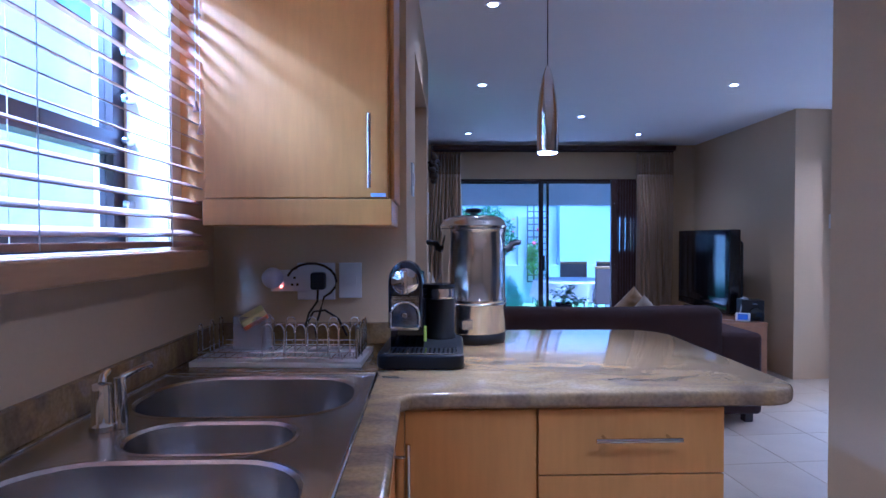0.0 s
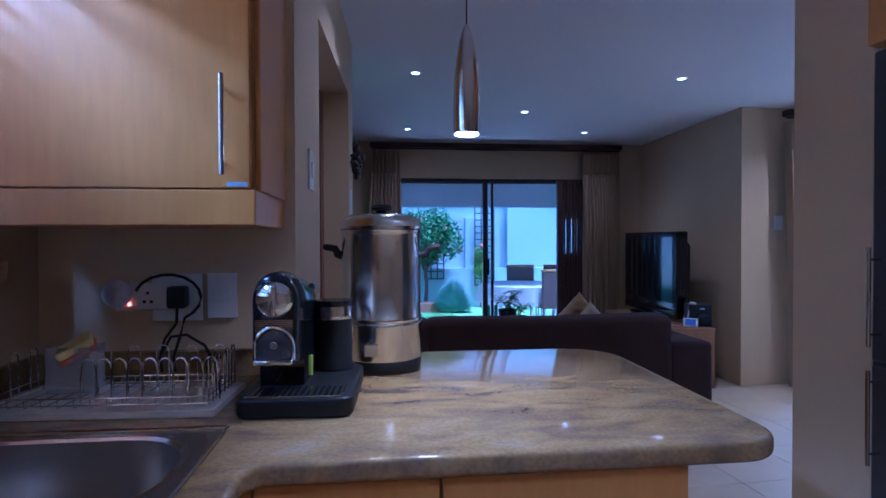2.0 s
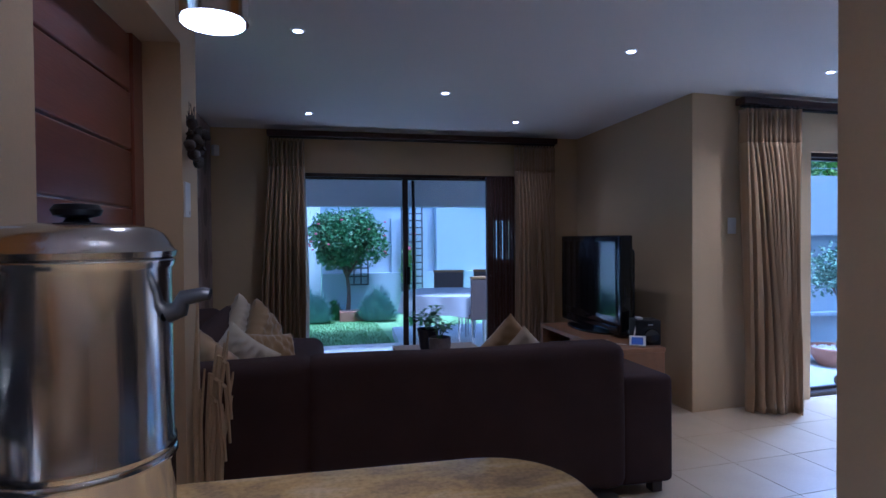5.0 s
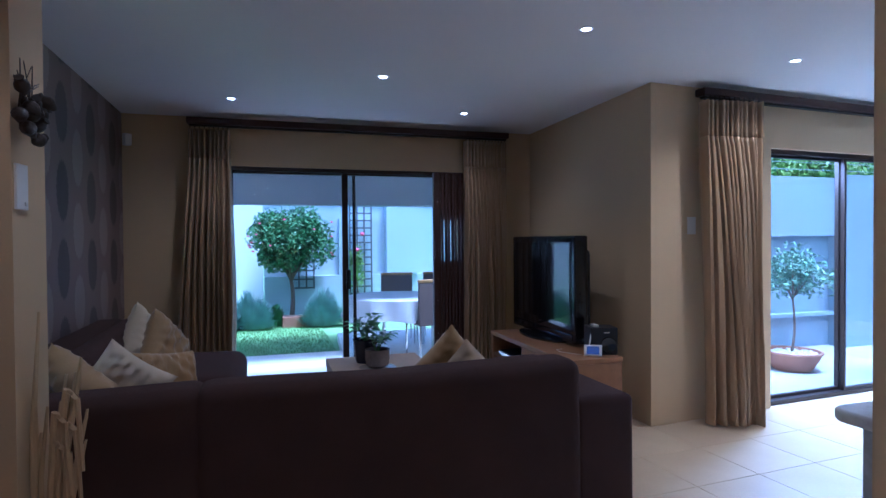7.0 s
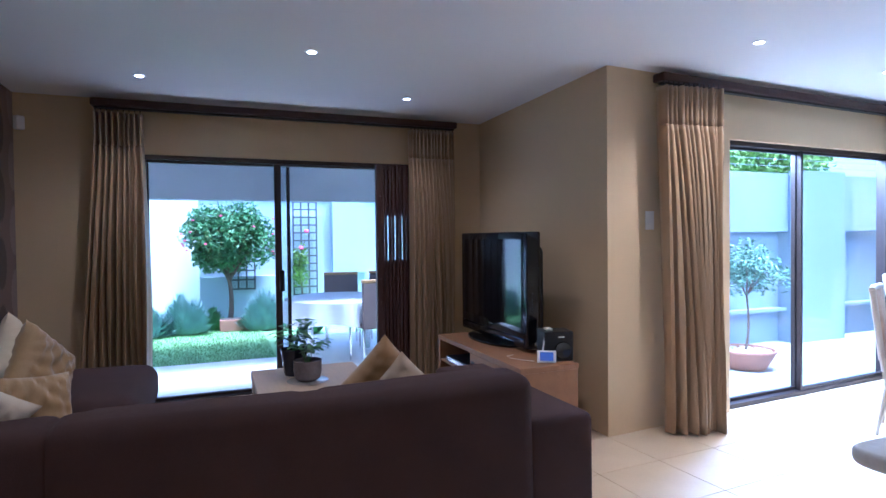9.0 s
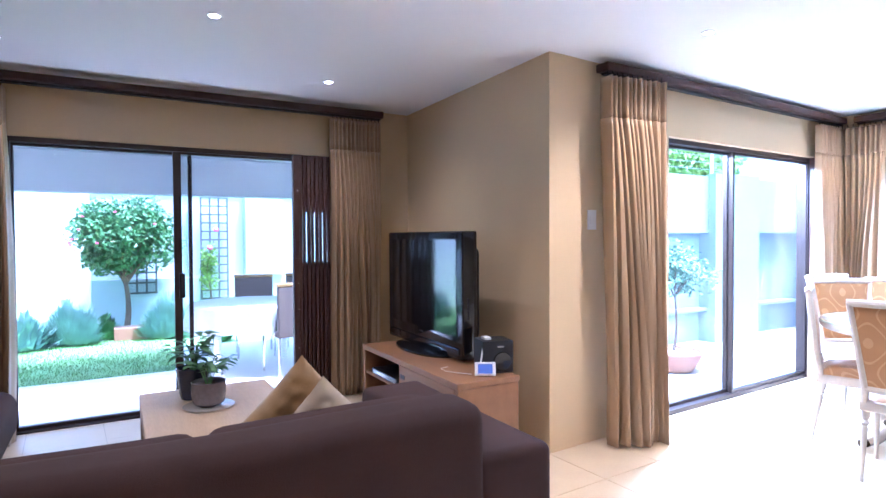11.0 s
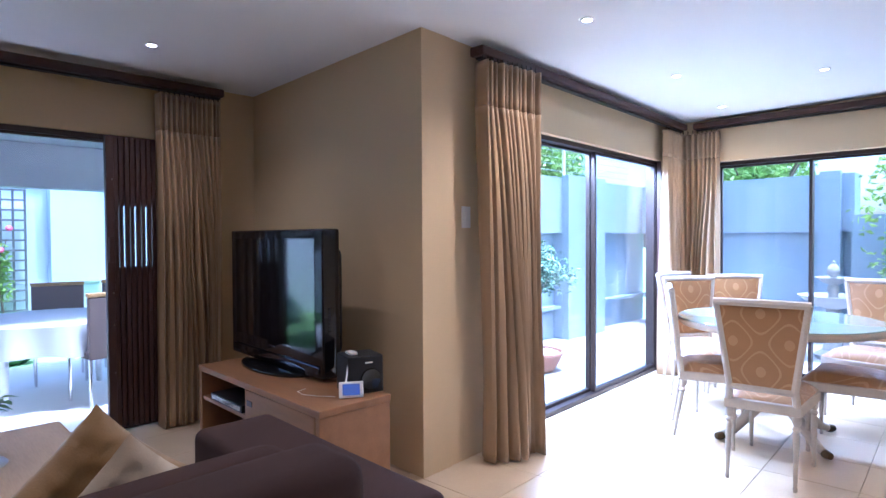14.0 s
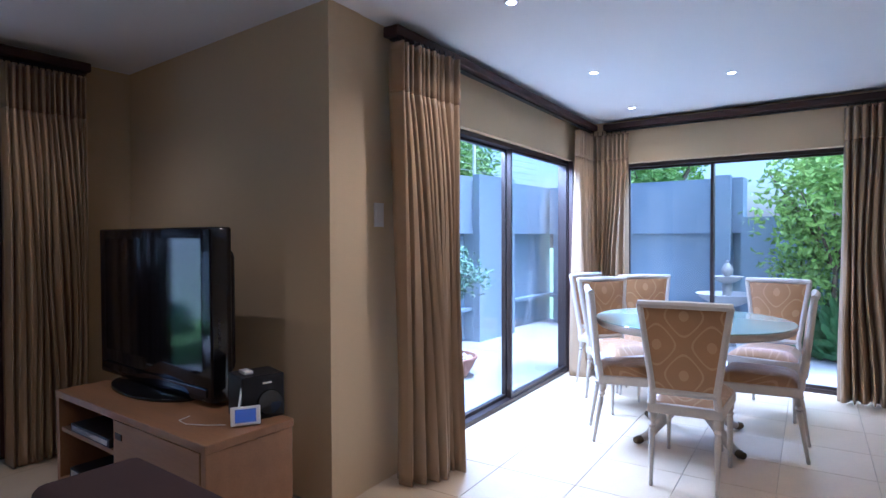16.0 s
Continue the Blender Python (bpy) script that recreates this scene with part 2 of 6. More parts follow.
SOFA = mat("aubergine_fabric", (0.058, 0.034, 0.031), 0.9, var=0.25, scale=4, fine=350, bump=0.3, sheen=0.02, spec=0.15)
CURTAIN = mat("taupe_silk", (0.37, 0.258, 0.148), 0.34, var=0.12, scale=3, fine=180, bump=0.06, stretch=(3, 3, 0.4))
GOLD = mat("gold_cushion_cloth", (0.32, 0.195, 0.07), 0.55, var=0.2, scale=6, fine=220, bump=0.15, sheen=0.3)
CREAM = mat("cream_cushion_cloth", (0.56, 0.47, 0.34), 0.65, var=0.1, scale=6, fine=240, bump=0.15, sheen=0.3)
DAMASK = damask_material("gold_damask", (0.32, 0.165, 0.055), (0.46, 0.28, 0.125))
CHAIRPAINT = mat("chalky_white_paint", (0.50, 0.445, 0.38), 0.55, var=0.12, scale=9, fine=70, bump=0.12)
OUTWALL = mat("rendered_grey_wall", (0.23, 0.285, 0.335), 0.85, var=0.1, scale=1.2, fine=60, bump=0.15)
OUTWHITE = mat("rendered_white_wall", (0.84, 0.85, 0.86), 0.85, var=0.06, scale=1.2, fine=60, bump=0.12)
COURTPAVE = mat("grey_court_paving", (0.35, 0.345, 0.335), 0.8, var=0.15, scale=2, fine=60, bump=0.1)
GARDENWALL = mat("pale_rendered_wall", (0.46, 0.52, 0.57), 0.85, var=0.08, scale=1.2, fine=60, bump=0.12)
# The shade on the white patio beam is put into this plaster colour.
SOFFIT = mat("shaded_white_plaster", (0.36, 0.355, 0.41), 0.85, var=0.05, scale=1.2, fine=60, bump=0.08)
PAVING = mat("pale_paving", (0.80, 0.77, 0.72), 0.8, var=0.12, scale=2, fine=60, bump=0.1)
SOIL = mat("soil", (0.07, 0.05, 0.035), 0.95, var=0.3, fine=60, bump=0.5)
GRASS = mat("lawn", (0.25, 0.40, 0.15), 0.8, var=0.35, scale=3, fine=90, bump=0.3)
LEAF = mat("dark_leaves", (0.085, 0.19, 0.06), 0.45, var=0.45, scale=5, fine=12, bump=0.0)
LEAF2 = mat("yellow_green_leaves", (0.24, 0.38, 0.07), 0.45, var=0.4, scale=4, fine=12, bump=0.0)
OLIVE = mat("olive_leaves", (0.10, 0.17, 0.11), 0.5, var=0.4, scale=6, fine=14, bump=0.0)
LAVENDER = mat("grey_green_leaves", (0.25, 0.37, 0.33), 0.6, var=0.35, scale=6, fine=14, bump=0.0)
BARK = mat("bark", (0.13, 0.095, 0.07), 0.9, var=0.3, scale=8, fine=50, bump=0.5)
TERRA = mat("terracotta", (0.32, 0.15, 0.095), 0.8, var=0.15, scale=6, fine=60, bump=0.1)
STONE = mat("grey_cast_stone", (0.30, 0.30, 0.295), 0.85, var=0.25, scale=6, fine=60, bump=0.25)
PEBBLE = mat("white_pebbles", (0.75, 0.74, 0.72), 0.6, var=0.15, bump=0.1)
CLOTH = mat("white_tablecloth", (0.55, 0.545, 0.56), 0.8, var=0.08, scale=8, fine=120, bump=0.1)
GREYCH = mat("grey_brown_upholstery", (0.17, 0.125, 0.11), 0.75, var=0.15, fine=160, bump=0.15)
SLAT = mat("varnished_blind_wood", (0.46, 0.27, 0.17), 0.35, var=0.2, scale=3, fine=30, bump=0.04, stretch=(4, 0.5, 4))
GLAZE = mat("glazed_grey_ceramic", (0.16, 0.14, 0.15), 0.25, var=0.25, scale=8, fine=60, bump=0.05)
BLUEPOT = mat("dark_blue_ceramic", (0.03, 0.035, 0.06), 0.2, var=0.2, bump=0.0)
SCREEN = mat("tv_screen", (0.006, 0.006, 0.008), 0.08, var=0.0, bump=0.0, spec=0.7)
LEDBLUE = glow("lit_display", (0.05, 0.22, 0.8), 0.06)
LAMP = glow("lit_lamp", (1.0, 0.92, 0.82), 12.0)
REDLED = glow("red_neon", (1.0, 0.12, 0.03), 4.0)
GLASS = clear_glass("window_glass", (0.93, 0.96, 0.97))
CLEARPLASTIC = frosted("frosted_plastic", (0.72, 0.73, 0.78), 0.3)
DISTRESS = mat("chipped_blue_white_paint", (0.46, 0.51, 0.60), 0.6, var=0.3, scale=14, fine=60, bump=0.2)
ORANGE = mat("sponge_orange", (0.65, 0.16, 0.04), 0.9, bump=0.3)
YELLOW = mat("sponge_yellow", (0.75, 0.62, 0.20), 0.9, bump=0.3)
LIME = mat("lime_plastic", (0.45, 0.60, 0.05), 0.4, bump=0.0)
RAFFIA = mat("dry_reed", (0.50, 0.37, 0.20), 0.7, var=0.25, scale=6, fine=40, bump=0.15, stretch=(4, 4, 0.5))
FRIDGE = mat("dark_steel_fridge", (0.10, 0.10, 0.115), 0.3, metal=0.7, var=0.08, scale=2, fine=160, bump=0.02)
FLOWER = mat("pink_petals", (0.55, 0.08, 0.16), 0.6, var=0.2, bump=0.0)
TRELLIS = mat("weathered_trellis", (0.12, 0.125, 0.13), 0.8, var=0.2, fine=60, bump=0.1)


# ---- mesh helpers ----
def box(bm, x0, x1, y0, y1, z0, z1, bevel=0.0, segs=2):
    r = bmesh.ops.create_cube(bm, size=1.0)
    vs = r["verts"]
    for v in vs:
        v.co = Vector((x0 + (v.co.x + 0.5) * (x1 - x0), y0 + (v.co.y + 0.5) * (y1 - y0), z0 + (v.co.z + 0.5) * (z1 - z0)))
    if bevel:
        es = list({e for v in vs for e in v.link_edges})
        bmesh.ops.bevel(bm, geom=es, offset=bevel, segments=segs, profile=0.5, affect="EDGES")
    return bm


def boxed(*a, bevel=0.0, segs=2):
    return box(bmesh.new(), *a, bevel=bevel, segs=segs)


def lathe(profile, steps=32, bm=None, at=(0, 0, 0)):
    """A turned shape from (radius, height) pairs."""
    bm = bm or bmesh.new()
    rings = []
    for r, z in profile:
        if r < 1e-5:
            rings.append([bm.verts.new((at[0], at[1], at[2] + z))])
        else:
            rings.append([bm.verts.new((at[0] + r * math.cos(2 * math.pi * k / steps), at[1] + r * math.sin(2 * math.pi * k / steps), at[2] + z)) for k in range(steps)])
    for a, b in zip(rings, rings[1:]):
        for k in range(steps):
            q = (k + 1) % steps
            if len(a) == 1 and len(b) > 1:
                bm.faces.new((a[0], b[q], b[k]))
            elif len(b) == 1 and len(a) > 1:
                bm.faces.new((a[k], a[q], b[0]))
            elif len(a) > 1:
                bm.faces.new((a[k], a[q], b[q], b[k]))
    for ring, flip in ((rings[0], True), (rings[-1], False)):
        if len(ring) > 1:
            bm.faces.new(ring[::-1] if flip else ring)
    return bm


def tube(points, r0, r1=None, steps=10, bm=None, closed=False):
    """A round rod along points, tapering from r0 to r1."""
    bm = bm or bmesh.new()
    r1 = r0 if r1 is None else r1
    pts = [Vector(p) for p in points]
    rings = []
    n = len(pts)
    for i, p in enumerate(pts):
        d = (pts[min(i + 1, n - 1)] - pts[max(i - 1, 0)]).normalized()
        u = d.cross(Vector((0, 0, 1)) if abs(d.z) < 0.9 else Vector((1, 0, 0))).normalized()
        w = d.cross(u)
        r = r0 + (r1 - r0) * i / max(1, n - 1)
        rings.append([bm.verts.new(p + r * (math.cos(2 * math.pi * k / steps) * u + math.sin(2 * math.pi * k / steps) * w)) for k in range(steps)])
    for a, b in zip(rings, rings[1:]):
        for k in range(steps):
            bm.faces.new((a[k], a[(k + 1) % steps], b[(k + 1) % steps], b[k]))
    bm.faces.new(rings[0][::-1])
    bm.faces.new(rings[-1])
    return bm


def slab(outline, z0, z1, bevel=0.0):
    """An upright extrusion of a plan outline."""
    bm = bmesh.new()
    vs = [bm.verts.new((x, y, z0)) for x, y in outline]
    f = bm.faces.new(vs)
    bm.normal_update()
    if f.normal.z > 0:
        f.normal_flip()
    r = bmesh.ops.extrude_face_region(bm, geom=[f])
    top = [v for v in r["geom"] if isinstance(v, bmesh.types.BMVert)]
    for v in top:
        v.co.z = z1
    bmesh.ops.recalc_face_normals(bm, faces=bm.faces)
    if bevel:
        es = [e for e in bm.edges if abs(e.verts[0].co.z - e.verts[1].co.z) < 1e-6]
        bmesh.ops.bevel(bm, geom=es, offset=bevel, segments=4, profile=0.5, affect="EDGES")
    return bm


def round_corner(cx, cy, r, a0, a1, n=8):
    return [(cx + r * math.cos(radians(a0 + (a1 - a0) * k / n)), cy + r * math.sin(radians(a0 + (a1 - a0) * k / n))) for k in range(n + 1)]


def part(name, bm, material, parent=None, label="", smooth=False):
    me = bpy.data.meshes.new(name)
    bmesh.ops.recalc_face_normals(bm, faces=bm.faces)
    bm.to_mesh(me)
    bm.free()
    if smooth:
        for f in me.polygons:
            f.use_smooth = True
        me.set_sharp_from_angle(angle=radians(40))
    me.materials.append(material)
    ob = new(name, me)
    ob.parent = parent
    if label:
        tagged(ob, label)
    return ob


def thing(name, label, category, m=None, group="", kind=""):
    ob = new(name)
    ob.empty_display_size = 0.05
    ob.matrix_basis = m if m is not None else Matrix()
    return tagged(ob, label, category, group, kind)


def solid(name, bm, material, label, category, m=None, group="", kind="", smooth=False):
    ob = part(name, bm, material, None, "", smooth)
    if m is not None:
        ob.matrix_basis = m
    return tagged(ob, label, category, group, kind)


def wall(name, bm, material=None):
    return solid(name, bm, material or PAINT, "beige painted plaster wall", "wall", kind="structure")


def wall_with_hole(a0, a1, h0, h1, g0, g1, t0, t1, top, axis):
    """A wall along x or y from a0 to a1, between t0 and t1 across, with one opening g0..g1 by h0..h1."""
    bm = bmesh.new()
    for p0, p1, q0, q1 in ((a0, g0, 0, top), (g1, a1, 0, top), (g0, g1, h1, top), (g0, g1, 0, h0)):
        if p1 - p0 > 0.001 and q1 - q0 > 0.001:
            box(bm, *((p0, p1, t0, t1) if axis == "x" else (t0, t1, p0, p1)), q0, q1)
    bmesh.ops.remove_doubles(bm, verts=bm.verts, dist=0.0005)
    return bm


# ---- the house ----
TOP = 2.43
SKEW = 3.5  # the court wall and the tiling stand slightly askew to the rest
court = Matrix.Translation((3.95, 5.04, 0)) @ Matrix.Rotation(radians(SKEW), 4, "Z")
court_y = lambda x: 5.04 + (x - 3.95) * math.tan(radians(SKEW))
PLAN = [(-0.6, -2.2), (7.65, -2.2), (7.65, court_y(7.65) + 0.2), (3.95, court_y(3.95) + 0.2), (3.95, 7.3), (-0.6, 7.3)]
floor_bm = slab(PLAN, -0.19, -0.006)
floor_slab = solid("floor", floor_bm, GROUT, "cream square tiled floor with grey joints", "floor", kind="structure")
ceil_bm = slab(PLAN, TOP, TOP + 0.2)
solid("ceiling", ceil_bm, CEIL, "smooth white painted ceiling", "ceiling", kind="structure")
wall("wall_north", wall_with_hole(-0.25, 3.78, 0, 2.01, 0.81, 3.045, 7.07, 7.3, TOP, "x"))
wall("wall_tv", slab([(3.72, 5.02), (3.949, 5.034), (4.0, 7.3), (3.785, 7.3)], 0, TOP))
wall("wall_dining_north", wall_with_hole(0.002, 3.6, 0, 2.03, 0.93, 3.09, 0, 0.147, TOP, "x")).matrix_basis = court
wall("wall_east", wall_with_hole(0.6, 5.24, 0, 2.02, 2.85, 4.90, 7.40, 7.63, TOP, "y"))
solid("wall_west_papered", boxed(-0.25, -0.03, 3.70, 7.069, 0, TOP), PAPER, "wall papered in mauve with large dark and pale medallions", "wall", kind="structure")
wall("wall_kitchen_north", boxed(-0.55, 0.33, 2.02, 2.22, 0, TOP))
wall("wall_kitchen_west", wall_with_hole(-2.2, 2.02, 1.25, 2.2, 0.2, 1.68, -0.55, -0.33, TOP, "y"))
wall("wall_kitchen_south", boxed(-0.33, 2.9, -2.2, -2.0, 0, TOP))
wall("wall_kitchen_east", boxed(2.75, 2.95, -2.0, 1.93, 0, TOP))
wall("wall_pillar", boxed(2.078, 2.95, 1.94, 2.285, 0, TOP, bevel=0.008))
wall("wall_dining_south", boxed(2.95, 7.40, 0.6, 0.8, 0, TOP))
# the short wall with the timber door
lobby = wall_with_hole(0, 1.76, 0, 2.09, 0.46, 1.53, -0.22, 0.0, TOP, "y")
lob = wall("wall_lobby", lobby)
lob.matrix_basis = pose(0.35, 2.02, 0, 0, 0, -2.8)


# ---- doors and windows ----
def sliding_door(name, label, m, width, height, mullion, lap=0.0, sill=0.035):
    """Two tall panes in dark frames, sliding past each other; local x along the opening, y into the garden."""
    d = thing(name, label, "sliding door", m, kind="structure")
    w = 0.03
    part("head_rail", boxed(0, width, 0, 0.1, height - 0.035, height, bevel=0.003), BRONZE, d)
    part("sill_track", boxed(0, width, 0, 0.1, 0, sill, bevel=0.003), BRONZE, d)
    for x in (0, width - w):
        part("jamb", boxed(x, x + w, 0, 0.1, sill, height - 0.036, bevel=0.003), BRONZE, d)
    for k, (a, b, y) in enumerate(((w, mullion + 0.017 + 0.95 * lap, 0.055), (mullion + (0.03 - 0.9 * lap if lap else -0.006), width - w, 0.012))):
        leaf = bmesh.new()
        sa, sb_ = (0.012, 0.028 if lap else 0.034) if k == 0 else (0.055 if lap else 0.024, 0.012)
        box(leaf, a, a + sa, y, y + 0.035, sill + 0.001, height - 0.037)
        box(leaf, b - sb_, b, y, y + 0.035, sill + 0.001, height - 0.037)
        box(leaf, a + sa, b - sb_, y, y + 0.035, sill + 0.001, sill + 0.025)
        box(leaf, a + sa, b - sb_, y, y + 0.035, height - 0.055, height - 0.037)
        f = part("leaf_frame", leaf, BRONZE, d)
        pane = part("pane", boxed(a + sa, b - sb_, y + 0.014, y + 0.02, sill + 0.025, height - 0.055), GLASS, f)
        pane.visible_shadow = False
        if k == 1 and lap:
            part("handle", boxed(mullion - 0.01, mullion + 0.03, y - 0.034, y - 0.0005, 0.87, 1.055, bevel=0.006), MATTBLACK, f)
    return d


back_door = sliding_door("door_1", "dark bronze framed sliding glass door to the garden", pose(0.81, 7.085, 0), 2.235, 2.01, 1.06, lap=0.08, sill=0.010)
court_door = sliding_door("door_2", "dark bronze framed sliding glass door to the paved court", court @ pose(0.93, 0.045, 0), 2.16, 2.03, 0.92)
part("reveal_channel", boxed(2.146, 2.159, -0.043, -0.002, 0.002, 2.028, bevel=0.002), GATE, court_door, "dark brown gate channel")
sliding_door("door_3", "dark bronze framed sliding glass door facing the fountain", pose(7.50, 4.90, 0, 0, 0, -90), 2.05, 2.02, 0.80)

# folding trellis gate, pushed to one side of the garden door
gate = thing("security_gate", "dark brown folding trellis security gate, pushed open", "security gate", pose(2.72, 6.98, 0))
for k in range(8):
    x, y = 0.03 + k * 0.034, 0.012 * (k % 2)
    part("upright", boxed(x, x + 0.024, y, y + 0.03, 0.04, 1.985, bevel=0.002), GATE, gate)
part("lock_stile", boxed(-0.02, 0.028, -0.01, 0.04, 0.02, 1.99, bevel=0.004), GATE, gate)
part("end_stile", boxed(0.304, 0.335, -0.01, 0.04, 0.02, 1.99, bevel=0.004), GATE, gate)
for z in (0.1, 0.58, 1.07, 1.58, 1.96):
    part("cross_link", boxed(0.03, 0.302, 0.044, 0.054, z - 0.04, z + 0.04, bevel=0.002), GATE, gate)
for z0, z1 in ((0.10, 1.12), (1.53, 1.98)):
    part("rear_plate", boxed(0.03, 0.302, 0.0565, 0.062, z0, z1), GATE, gate)
for z in (0.42, 0.74, 0.95, 1.7):
    part("rivet", lathe([(0.0, 0.004), (0.005, 0.002), (0.006, 0.0)], 8), STEEL, gate).matrix_basis = pose(0.016, -0.0105, z, 90, 0, 0)
part("lock_box", boxed(-0.012, 0.022, -0.028, -0.012, 1.15, 1.32, bevel=0.004), GATE, gate)

# timber door in the short wall
tm = pose(0.35, 2.02, 0, 0, 0, -2.8)
front_door = thing("door_4", "reddish brown door of wide horizontal boards in a dark frame, shut", "door", tm @ pose(-0.135, 0.46, 0), kind="structure")
part("stile", boxed(-0.05, 0.0, 0.0, 0.1, 0, 2.085, bevel=0.003), MAHOG, front_door)
part("stile", boxed(-0.05, 0.0, 0.97, 1.07, 0, 2.085, bevel=0.003), MAHOG, front_door)
for k in range(10):
    part("board", boxed(-0.045, -0.008 - 0.002 * (k % 2), 0.1, 0.97, 0.005 + k * 0.208, 0.206 + k * 0.208, bevel=0.006), MAHOG, front_door)
plate = part("lock_plate", boxed(0.0, 0.006, 0.03, 0.07, 0.93, 1.15, bevel=0.002), CHROME, front_door)
part("lever_handle", tube([(0.006, 0.05, 1.06), (0.05, 0.05, 1.06), (0.055, 0.06, 1.06), (0.055, 0.17, 1.055)], 0.009), CHROME, front_door, smooth=True)

# kitchen window and its blind
kw = thing("window_1", "dark framed kitchen window above the sink", "window", pose(-0.50, 0.2, 1.25), kind="structure")
fr = bmesh.new()
for a in ((0, 0.04, 0, 1.48, 0, 0.05), (0, 0.04, 0, 1.48, 0.90, 0.95), (0, 0.04, 0, 0.06, 0.05, 0.9), (0, 0.04, 1.42, 1.48, 0.05, 0.9), (0, 0.04, 0.7, 0.75, 0.05, 0.9), (0, 0.05, 0.06, 1.42, 0.27, 0.33)):
    box(fr, *a)
part("window_frame", fr, BRONZE, kw)
for y0, y1, z0, z1 in ((0.06, 0.7, 0.05, 0.27), (0.75, 1.42, 0.05, 0.27), (0.06, 0.7, 0.33, 0.9), (0.75, 1.42, 0.33, 0.9)):
    p = part("pane", boxed(0.015, 0.02, y0, y1, z0, z1), GLASS, kw)
    p.visible_shadow = False
for z in (0.12, 0.3, 0.42, 0.55, 0.72):
    part("burglar_bar_bracket", boxed(0.052, 0.075, 1.432, 1.475, z, z + 0.022, bevel=0.006), SINKSTEEL, kw)
part("reveal_lining", boxed(0.05, 0.165, 1.476, 1.48, 0, 0.95), WHITE, kw)
sill = part("sill", boxed(0.045, 0.25, -0.12, 1.56, -0.055, -0.003, bevel=0.006), PINE, kw, "pine window sill")
blind = thing("venetian_blind", "brown wooden venetian blind with tilted slats, let down", "blind", pose(-0.285, 0.15, 1.262))
part("head_box", boxed(-0.03, 0.03, 0, 1.6, 0.93, 0.99, bevel=0.004), SLAT, blind)
for k in range(19):
    bm = bmesh.new()
    box(bm, -0.025, 0.025, 0, 1.6, -0.0014, 0.0014)
    bmesh.ops.rotate(bm, verts=bm.verts, cent=(0, 0, 0), matrix=Matrix.Rotation(radians(22), 3, "Y"))
    bmesh.ops.translate(bm, verts=bm.verts, vec=(0, 0, 0.036 + k * 0.048))
    part("slat", bm, SLAT, blind)
part("bottom_rail", boxed(-0.025, 0.025, 0, 1.6, -0.001, 0.014, bevel=0.003), SLAT, blind)
for y in (0.35, 0.85, 1.38):
    for x in (-0.026, 0.026):
        part("ladder_cord", tube([(x, y, 0.0), (x, y, 0.94)], 0.0012, steps=5), WHITE, blind)
for y, z in ((1.52, 0.42), (1.55, 0.36)):
    cord = part("pull_cord", tube([(0.036, y, 0.94), (0.036, y, z)], 0.0014, steps=5), WHITE, blind)
    part("tassel", lathe([(0.003, 0.03), (0.005, 0.02), (0.009, 0), (0.0, -0.001)], 12, at=(0.036, y, z - 0.03)), SLAT, cord)


# ---- curtains ----
def drape(width, z0, z1, folds, depth, seed, flare=0.0, sweep=0.0, drift=1.0, slant=0.0):
    """Hanging cloth in uneven folds that wander on their way down; drift 0 keeps the folds as they are at the top."""
    rnd = random.Random(seed)

    def edges(lo, hi):
        w = [rnd.uniform(lo, hi) for _ in range(folds)]
        acc, out = 0.0, [0.0]
        for q in w:
            acc += q
            out.append(acc)
        return [q / acc for q in out]

    top_e, mid_e, low_e = edges(0.7, 1.3), edges(0.35, 1.7), edges(0.5, 1.6)
    amp_t = [rnd.uniform(0.45, 0.9) for _ in range(folds)]
    amp_l = [rnd.uniform(0.6, 1.7) for _ in range(folds)]
    lean = [rnd.uniform(-0.45, 0.45) for _ in range(folds)]
    ph = [rnd.uniform(0, 6.28) for _ in range(4)]
    per = 14
    rows_ = 36 if drift else 6
    bm = bmesh.new()
    grid = []
    for j in range(rows_ + 1):
        tz = j / rows_
        q = tz * drift
        s1, s2 = min(1.0, 2 * q), max(0.0, 2 * q - 1)
        s1, s2 = s1 * s1 * (3 - 2 * s1), s2 * s2 * (3 - 2 * s2)
        e = [a + (b - a) * s1 + (c - b) * s2 for a, b, c in zip(top_e, mid_e, low_e)]
        wander = 0.17 * q * math.sin(2.6 * tz + ph[0]) + slant * q * (1 - 0.35 * tz)
        e = [v + wander * v * (1 - v) * 3 + 0.03 * q * math.sin(9 * v + 6 * tz + ph[3]) * math.sin(math.pi * v) for v in e]
        row = []
        for i in range(folds * per + 1):
            k = min(folds - 1, i // per)
            f = i / per - k
            a = 2 * math.pi * f
            fw = (e[k + 1] - e[k])
            amp = depth * (amp_t[k] + (amp_l[k] - amp_t[k]) * q)
            u = e[k] + fw * (f + lean[k] * 0.25 * math.sin(a) * (0.4 + 0.6 * q) + 0.07 * math.sin(2 * a))
            x = (u - 0.5) * width * (1 + flare * tz) + sweep * tz * tz + 0.006 * math.sin(7 * tz + ph[0]) * q
            y = amp * (1 - 2 * math.sin(a / 2) ** 0.8) + 0.30 * depth * q * math.sin(2 * a + ph[1] + 3 * tz) * math.sin(math.pi * f) ** 2 + 0.4 * depth * q * math.sin(3.1 * u * 3 + 2.5 * tz + ph[2])
            row.append(bm.verts.new((x, y, z1 + (z0 - z1) * tz + (0.008 * math.sin(5 * u + ph[3]) * q if j == rows_ else 0))))
        grid.append(row)
    for a, b in zip(grid, grid[1:]):
        for i in range(folds * per):
            bm.faces.new((a[i], a[i + 1], b[i + 1], b[i]))
    return bm


